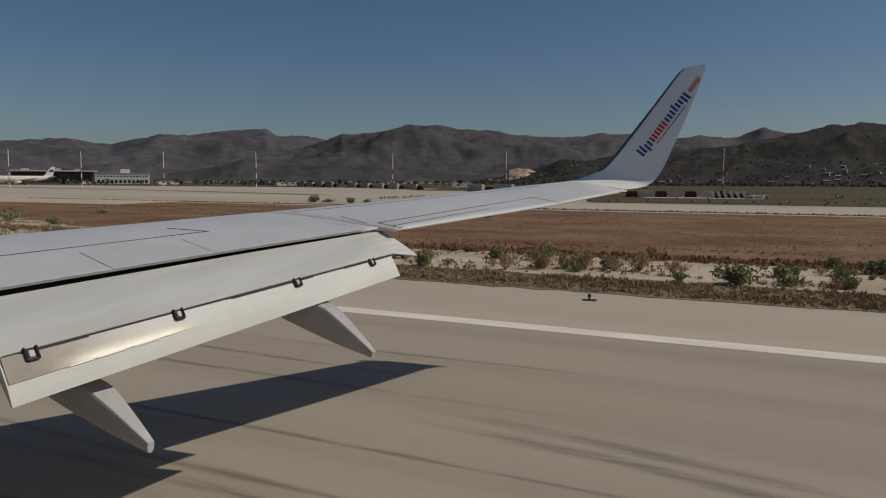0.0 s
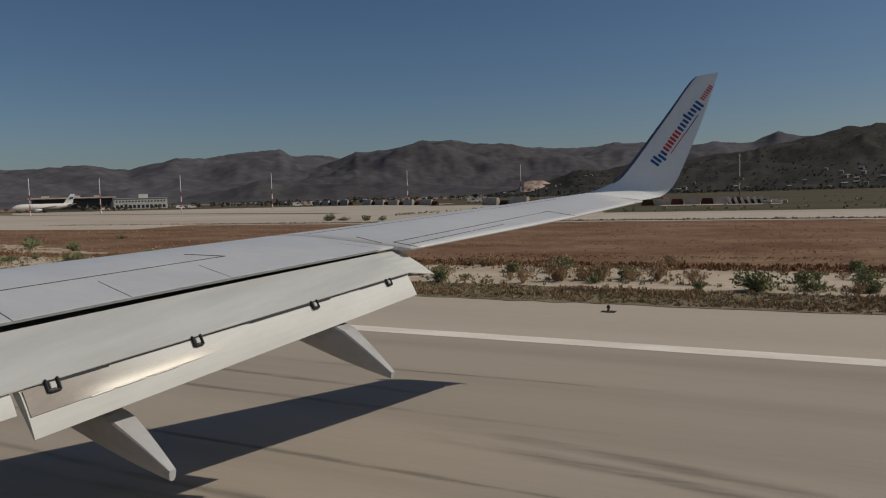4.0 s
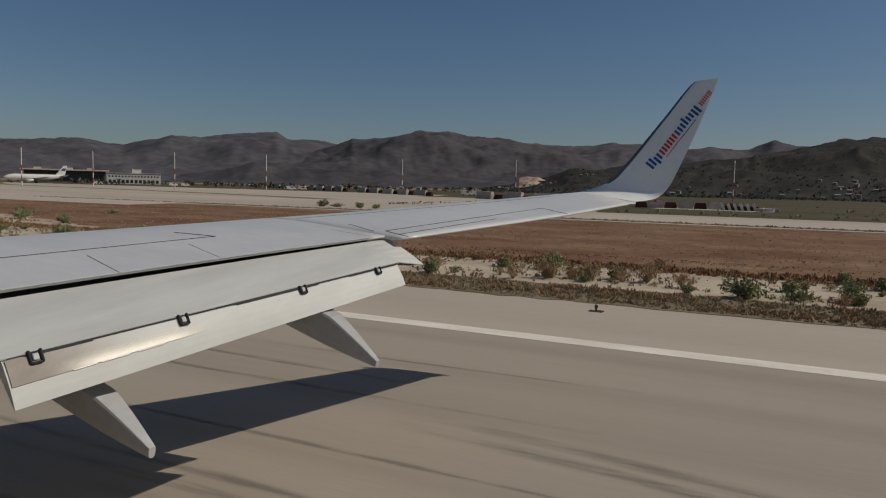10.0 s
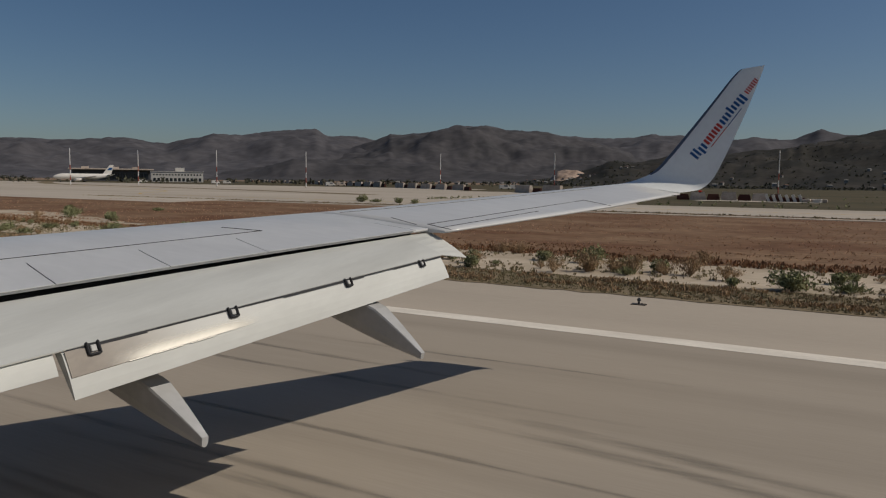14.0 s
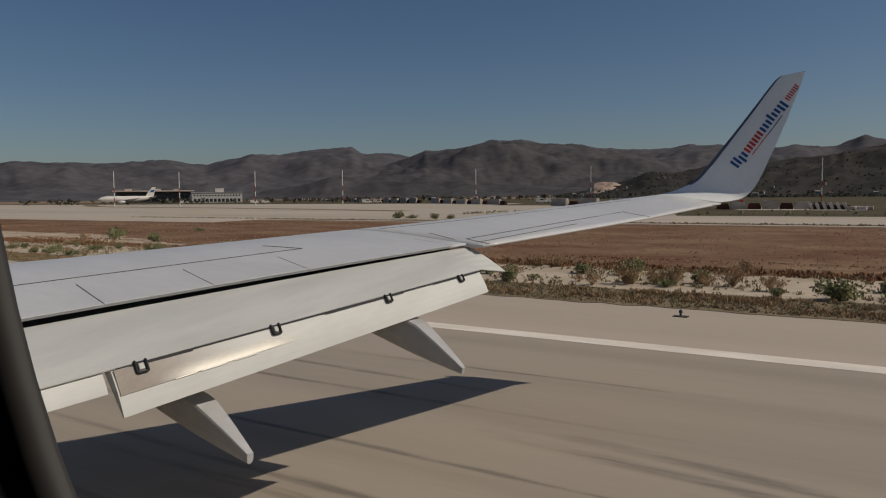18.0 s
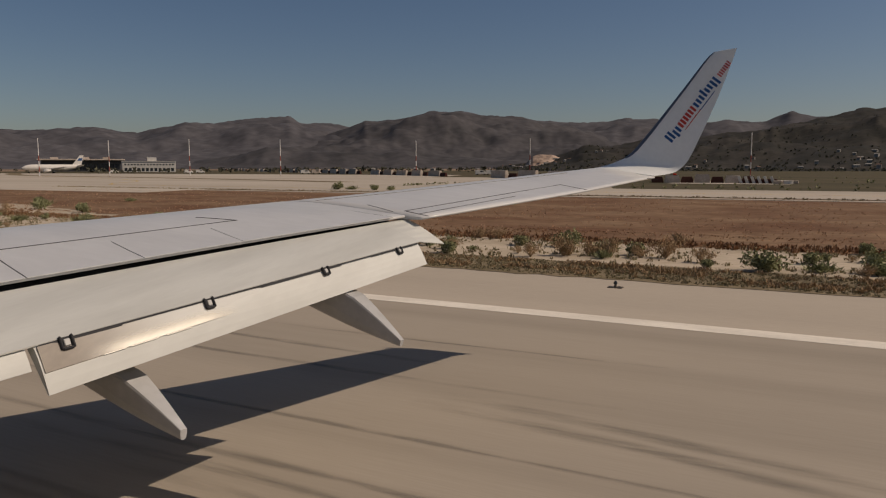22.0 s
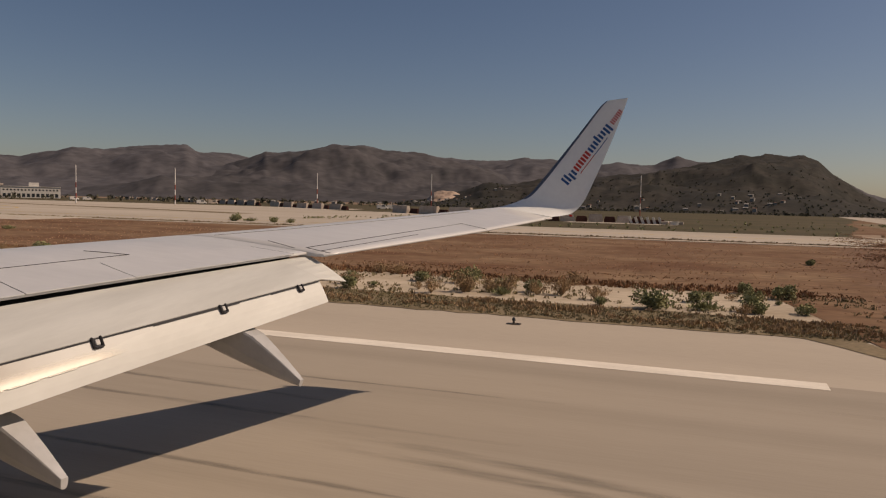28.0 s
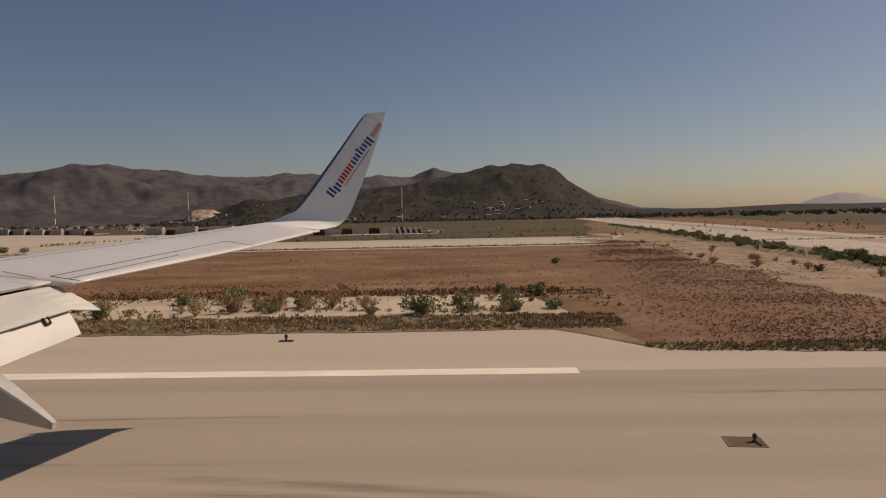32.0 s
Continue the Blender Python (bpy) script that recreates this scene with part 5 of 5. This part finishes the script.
def tufts(name, n, area, size, material, label, seed, gate=None, blades=5, weight=1.0, inside=None):
    """Tussocks of dry blades standing on the soil, joined as one."""
    rnd = np.random.RandomState(seed)
    x0, x1, y0, y1 = area
    verts, faces = [], []
    made = 0
    while made < n:
        y = y0 + (y1 - y0) * rnd.rand() ** weight
        x = rnd.uniform(x0, x1)
        if gate is not None and noise.noise((x * gate, y * gate * 1.6, seed * 1.7)) < rnd.uniform(-0.25, 0.25):
            continue
        if inside is not None and not inside(x, y):
            continue
        made += 1
        s = size * rnd.uniform(0.5, 1.4)
        for _ in range(blades):
            a = rnd.uniform(0, 2 * math.pi)
            lean = rnd.uniform(0.1, 0.9) * s
            w = s * 0.13
            bx, by = x + rnd.normal() * s * 0.25, y + rnd.normal() * s * 0.25
            tx, ty, tz = bx + math.cos(a) * lean, by + math.sin(a) * lean, s * rnd.uniform(0.4, 1.0)
            px, py = -math.sin(a) * w, math.cos(a) * w
            b = len(verts)
            verts += [(bx - px, by - py, -0.01), (bx + px, by + py, -0.01), ((bx + tx) / 2 + px * 0.9, (by + ty) / 2 + py * 0.9, tz * 0.65), (tx, ty, tz), ((bx + tx) / 2 - px * 0.9, (by + ty) / 2 - py * 0.9, tz * 0.65)]
            faces.append((b, b + 1, b + 2, b + 3, b + 4))
    return tagged(raw(name, verts, faces, material), label, "dry grass", kind="stuff")


def build_grass():
    tufts("verge_grass", 15000, (-75, 5, 25.5, 29.3), 0.09, M_TUFT, "dry weeds along the runway shoulder", 1, None, 5)
    tufts("verge_weeds", 3600, (-75, 5, 25.9, 29.2), 0.16, M_DRYB, "taller straw-coloured weeds in clumps along the shoulder", 11, 0.55, 7)
    tufts("sand_weeds", 2600, (-85, 6, 29.2, 38.5), 0.15, M_TUFT, "sparse dry weeds on the sand", 2, 0.35, 6)
    tufts("field_grass", 4200, (-90, 6, 37.8, 44), 0.11, M_REDT, "red-brown dry grass of the field", 3, 0.10, 5, 1.5)
    # the field abeam the tail thins out towards the sand in drifts
    def inside(x, y):
        drift = 5.0 * noise.noise((x * 0.11, y * 0.07, 2.2)) + 2.0 * noise.noise((x * 0.5, y * 0.4, 6.1))
        inner = (x + 0.4 * drift - 1.0 - 0.10 * y) / 7.0
        return inner > 0.5 + 0.6 * noise.noise((x * 9.1, y * 9.1, 0.4)) and x < 15.5 + 0.045 * y + 0.6 * drift
    tufts("field_grass_near", 3500, (3, 22, 21.2, 62), 0.08, M_REDT, "red-brown dry grass close to the pavement", 8, 0.22, 5, 1.25, inside)
    tufts("field_straw_near", 5500, (3, 22, 21.2, 62), 0.09, M_CLUMP, "pale straw tussocks in the red-brown field", 14, None, 5, 1.2, inside)
    tufts("pavement_edge_weeds", 1500, (3.0, 24, 20.5, 22.3), 0.12, M_TUFT, "olive weeds along the pavement's edge", 15, None, 5, 1.0, lambda x, y: y > along(x, (2.6, 5.2, 15), (25.0, 21.2, 20.3)))
    tufts("field_grass_far", 3000, (6, 32, 60, 150), 0.12, M_REDT, "dry red-brown grass farther out in the field", 16, 0.08, 4, 1.2, inside)
    tufts("field_straw_far", 2500, (6, 32, 60, 130), 0.12, M_CLUMP, "straw tussocks farther out in the field", 17, None, 4, 1.2, inside)
    tufts("field_edge_grass", 2600, (-95, 4, 36.8, 39.6), 0.22, M_REDT, "taller dry grass at the field's edge", 4, None, 6)
    tufts("field_clumps", 7000, (-120, 45, 42, 91), 0.105, M_CLUMP, "rough red-brown tussocks over the field", 9, 0.12, 5, 1.3)
    tufts("track_weeds", 1400, (-140, 70, 96.2, 98.9), 0.22, M_TUFT, "weeds between track and taxiway", 6, None, 5)


# ---------------------------------------------------------------- runway lights and marks
def build_edge_light():
    o = thing("edge_light", "small runway edge light on a dark metal plate", "runway light", pose(-6.4, 23.7, 0.0) @ Matrix.Scale(0.75, 4), "runway edge lights")
    bm = bmesh.new()
    box(bm, 0, 0, 0.012, 0.62, 0.34, 0.03, bev=0.006)
    part("base_plate", bm, M_IRON, o)
    bm = bmesh.new()
    cone(bm, (0, 0, 0.02), (0, 0, 0.16), 0.06, 0.045, 10)
    part("stem", bm, M_IRON, o)
    bm = bmesh.new()
    cone(bm, (0, 0, 0.16), (0, 0, 0.24), 0.085, 0.075, 12)
    cone(bm, (0, 0, 0.24), (0, 0, 0.30), 0.075, 0.03, 12)
    part("lamp", bm, M_WIN, o, "dark glass dome")
    bm = bmesh.new()
    cone(bm, (0.08, 0.02, 0.05), (0.32, 0.10, 0.03), 0.014, 0.014, 6)
    part("cable", bm, M_SEAM, o)
    for x, y in ((-66, 23.9), (118, 24.1), (-131, 24.1), (-191, 24.1), (-212, 26), (-228, 40), (-246, 58), (-268, 78)):
        copy_thing(o, pose(x, y, 0, 0, 0, 8))


def build_light_pit():
    """An edge light standing in a shallow square pit that is cut through the pavement's top layer."""
    o = thing("pit_light", "small dark taxiway light in a shallow earth-filled square pit", "taxiway light", pose(4.3, 12.6, 0.0, 0, 0, -6) @ Matrix.Scale(0.74, 4))
    bm = bmesh.new()
    for cx, cy, sx, sy in ((0, 0.37, 0.86, 0.05), (0, -0.37, 0.86, 0.05), (0.41, 0, 0.05, 0.72), (-0.41, 0, 0.05, 0.72)):
        box(bm, cx, cy, 0.006, sx, sy, 0.012, bev=0.004)
    part("broken_rim", bm, M_DARKA, o, "dark broken asphalt rim")
    bm = bmesh.new()
    n = 8
    g = [[bm.verts.new((lerp(-0.4, 0.4, i / n), lerp(-0.35, 0.35, j / n), 0.005 + 0.004 * noise.noise((i * 0.9, j * 0.9, 2)))) for j in range(n + 1)] for i in range(n + 1)]
    for i in range(n):
        for j in range(n):
            bm.faces.new((g[i][j], g[i + 1][j], g[i + 1][j + 1], g[i][j + 1]))
    part("earth", bm, M_EARTH, o, "brown earth")
    bm = bmesh.new()
    cone(bm, (0.22, 0.02, 0), (0.22, 0.02, 0.04), 0.07, 0.06, 12)
    cone(bm, (0.22, 0.02, 0.04), (0.22, 0.02, 0.10), 0.028, 0.028, 10)
    part("stem", bm, M_IRON, o)
    bm = bmesh.new()
    cone(bm, (0.22, 0.02, 0.10), (0.22, 0.02, 0.16), 0.06, 0.055, 12)
    cone(bm, (0.22, 0.02, 0.16), (0.22, 0.02, 0.20), 0.055, 0.025, 12)
    part("lamp", bm, M_WIN, o, "dark glass dome")
    bm = bmesh.new()
    cone(bm, (0.22, -0.02, 0.03), (0.30, -0.30, 0.02), 0.016, 0.016, 6)
    part("cable", bm, M_SEAM, o)


def mark_strip(name, pts, w, material, label, category, z=0.0015):
    """A thin painted or rubbed strip along a smooth line of points."""
    q = smooth_keys(pts, 10)
    a, b = [], []
    for i, p in enumerate(q):
        d = q[min(i + 1, len(q) - 1)] - q[max(i - 1, 0)]
        d = d / (np.linalg.norm(d) + 1e-9)
        nx, ny = -d[1] * w / 2, d[0] * w / 2
        wob = 1 + 0.3 * noise.noise((p[0] * 0.9, p[1] * 0.9, w))
        a.append((p[0] - nx * wob, p[1] - ny * wob, z))
        b.append((p[0] + nx * wob, p[1] + ny * wob, z))
    verts = a + b
    n = len(a)
    ob = raw(name, verts, [(i, i + 1, n + i + 1, n + i) for i in range(n - 1)], material)
    uv = ob.data.uv_layers.new(name="UVMap")
    for lp in ob.data.loops:
        k = lp.vertex_index
        uv.data[lp.index].uv = (k % n / n, float(k >= n))
    return tagged(ob, label, category, kind="structure")


def build_marks():
    for x0, x1, y, w in ((-15.0, 7.0, 7.35, 0.26), (-22.0, 3.0, 8.9, 0.20), (-9.0, 9.0, 6.35, 0.34), (-26.0, -3.0, 11.6, 0.24), (-12.0, 6.0, 5.5, 0.22)):
        mark_strip("tyre_mark", [(lerp(x0, x1, k / 5), y + 0.04 * math.sin(k * 1.7 + y)) for k in range(6)], w, M_RUB, "long dark rubber tyre mark on the runway", "tyre mark")
    rnd = random.Random(77)
    for k in range(14):
        x0, y, ln = rnd.uniform(-34, 8), rnd.uniform(4, 16.5), rnd.uniform(8, 18)
        mark_strip("tyre_mark", [(x0 + ln * q / 3, y + 0.12 * math.sin(q + k)) for q in range(4)], rnd.uniform(0.14, 0.34), M_FAINT, "faint rubber streak along the runway", "tyre mark")
    for dy in (0.0, 0.55):
        mark_strip("tyre_mark", [(-6.4, 10.5 + dy), (-3.3, 10.2 + dy), (-0.8, 9.8 + dy), (1.4, 9.4 + dy)], 0.5, M_FAINT, "faint curved rubber streak on the runway", "tyre mark")
    # dark resurfaced bands behind, broad bars and an exit ahead
    for y in (6.0, 10.0, 13.5):
        mark_strip("dark_band", [(115, y), (150, y), (200, y), (260, y)], 1.8, M_DARKA, "dark resurfaced band on the runway", "marking")
    verts, faces = [], []
    for i in range(25):
        u = i / 24
        x, y = lerp(-190, -330, u), lerp(20, 118, u ** 1.4)
        verts += [(x + 16, y - 6, 0.025), (x - 16, y + 10, 0.025)]
        if i:
            faces.append((2 * i - 2, 2 * i, 2 * i + 1, 2 * i - 1))
    tagged(raw("exit_taxiway", verts, faces, M_PALE), "pale curved exit from the runway to the taxiway", "taxiway", kind="structure")
    mark_strip("exit_line", [(-150, 3), (-185, 13), (-215, 32), (-260, 66), (-330, 116)], 0.4, M_YELL, "worn yellow exit guide line", "marking", 0.034)
    mark_strip("grass_island", [(-520, 330), (-361, 232), (-230, 196), (-150, 172), (-112, 157)], 8, M_VERGE, "long dry grass strip in the apron", "grass", 0.05)
    # taxi line on the apron ahead
    mark_strip("taxi_line", [(-400, 230), (-260, 190), (-180, 150), (-150, 118), (-120, 112), (60, 112), (300, 112)], 0.5, M_YELL, "worn yellow taxi guide line", "marking", 0.05)


def build_peak_mast():
    az, r = -54, 2880
    z = ground_at(az, r)
    m = thing("summit_mast", "thin lattice mast on the mountain top", "mast", place(az, r, z))
    for k in range(4):
        bm = bmesh.new()
        cone(bm, (0, 0, k * 16), (0, 0, k * 16 + 16), lerp(2.2, 0.5, k / 4), lerp(2.2, 0.5, (k + 1) / 4), 6)
        part("mast_section", bm, M_MAST if k % 2 else M_MASTR, m)


DG = bpy.context.evaluated_depsgraph_get()
build_masts()
build_peak_mast()
build_blast_wall()
build_quarry()
build_terminal()
build_village()
build_far_trees()
build_margin_scrub()
build_bushes()
build_grass()
build_edge_light()
build_light_pit()
build_marks()
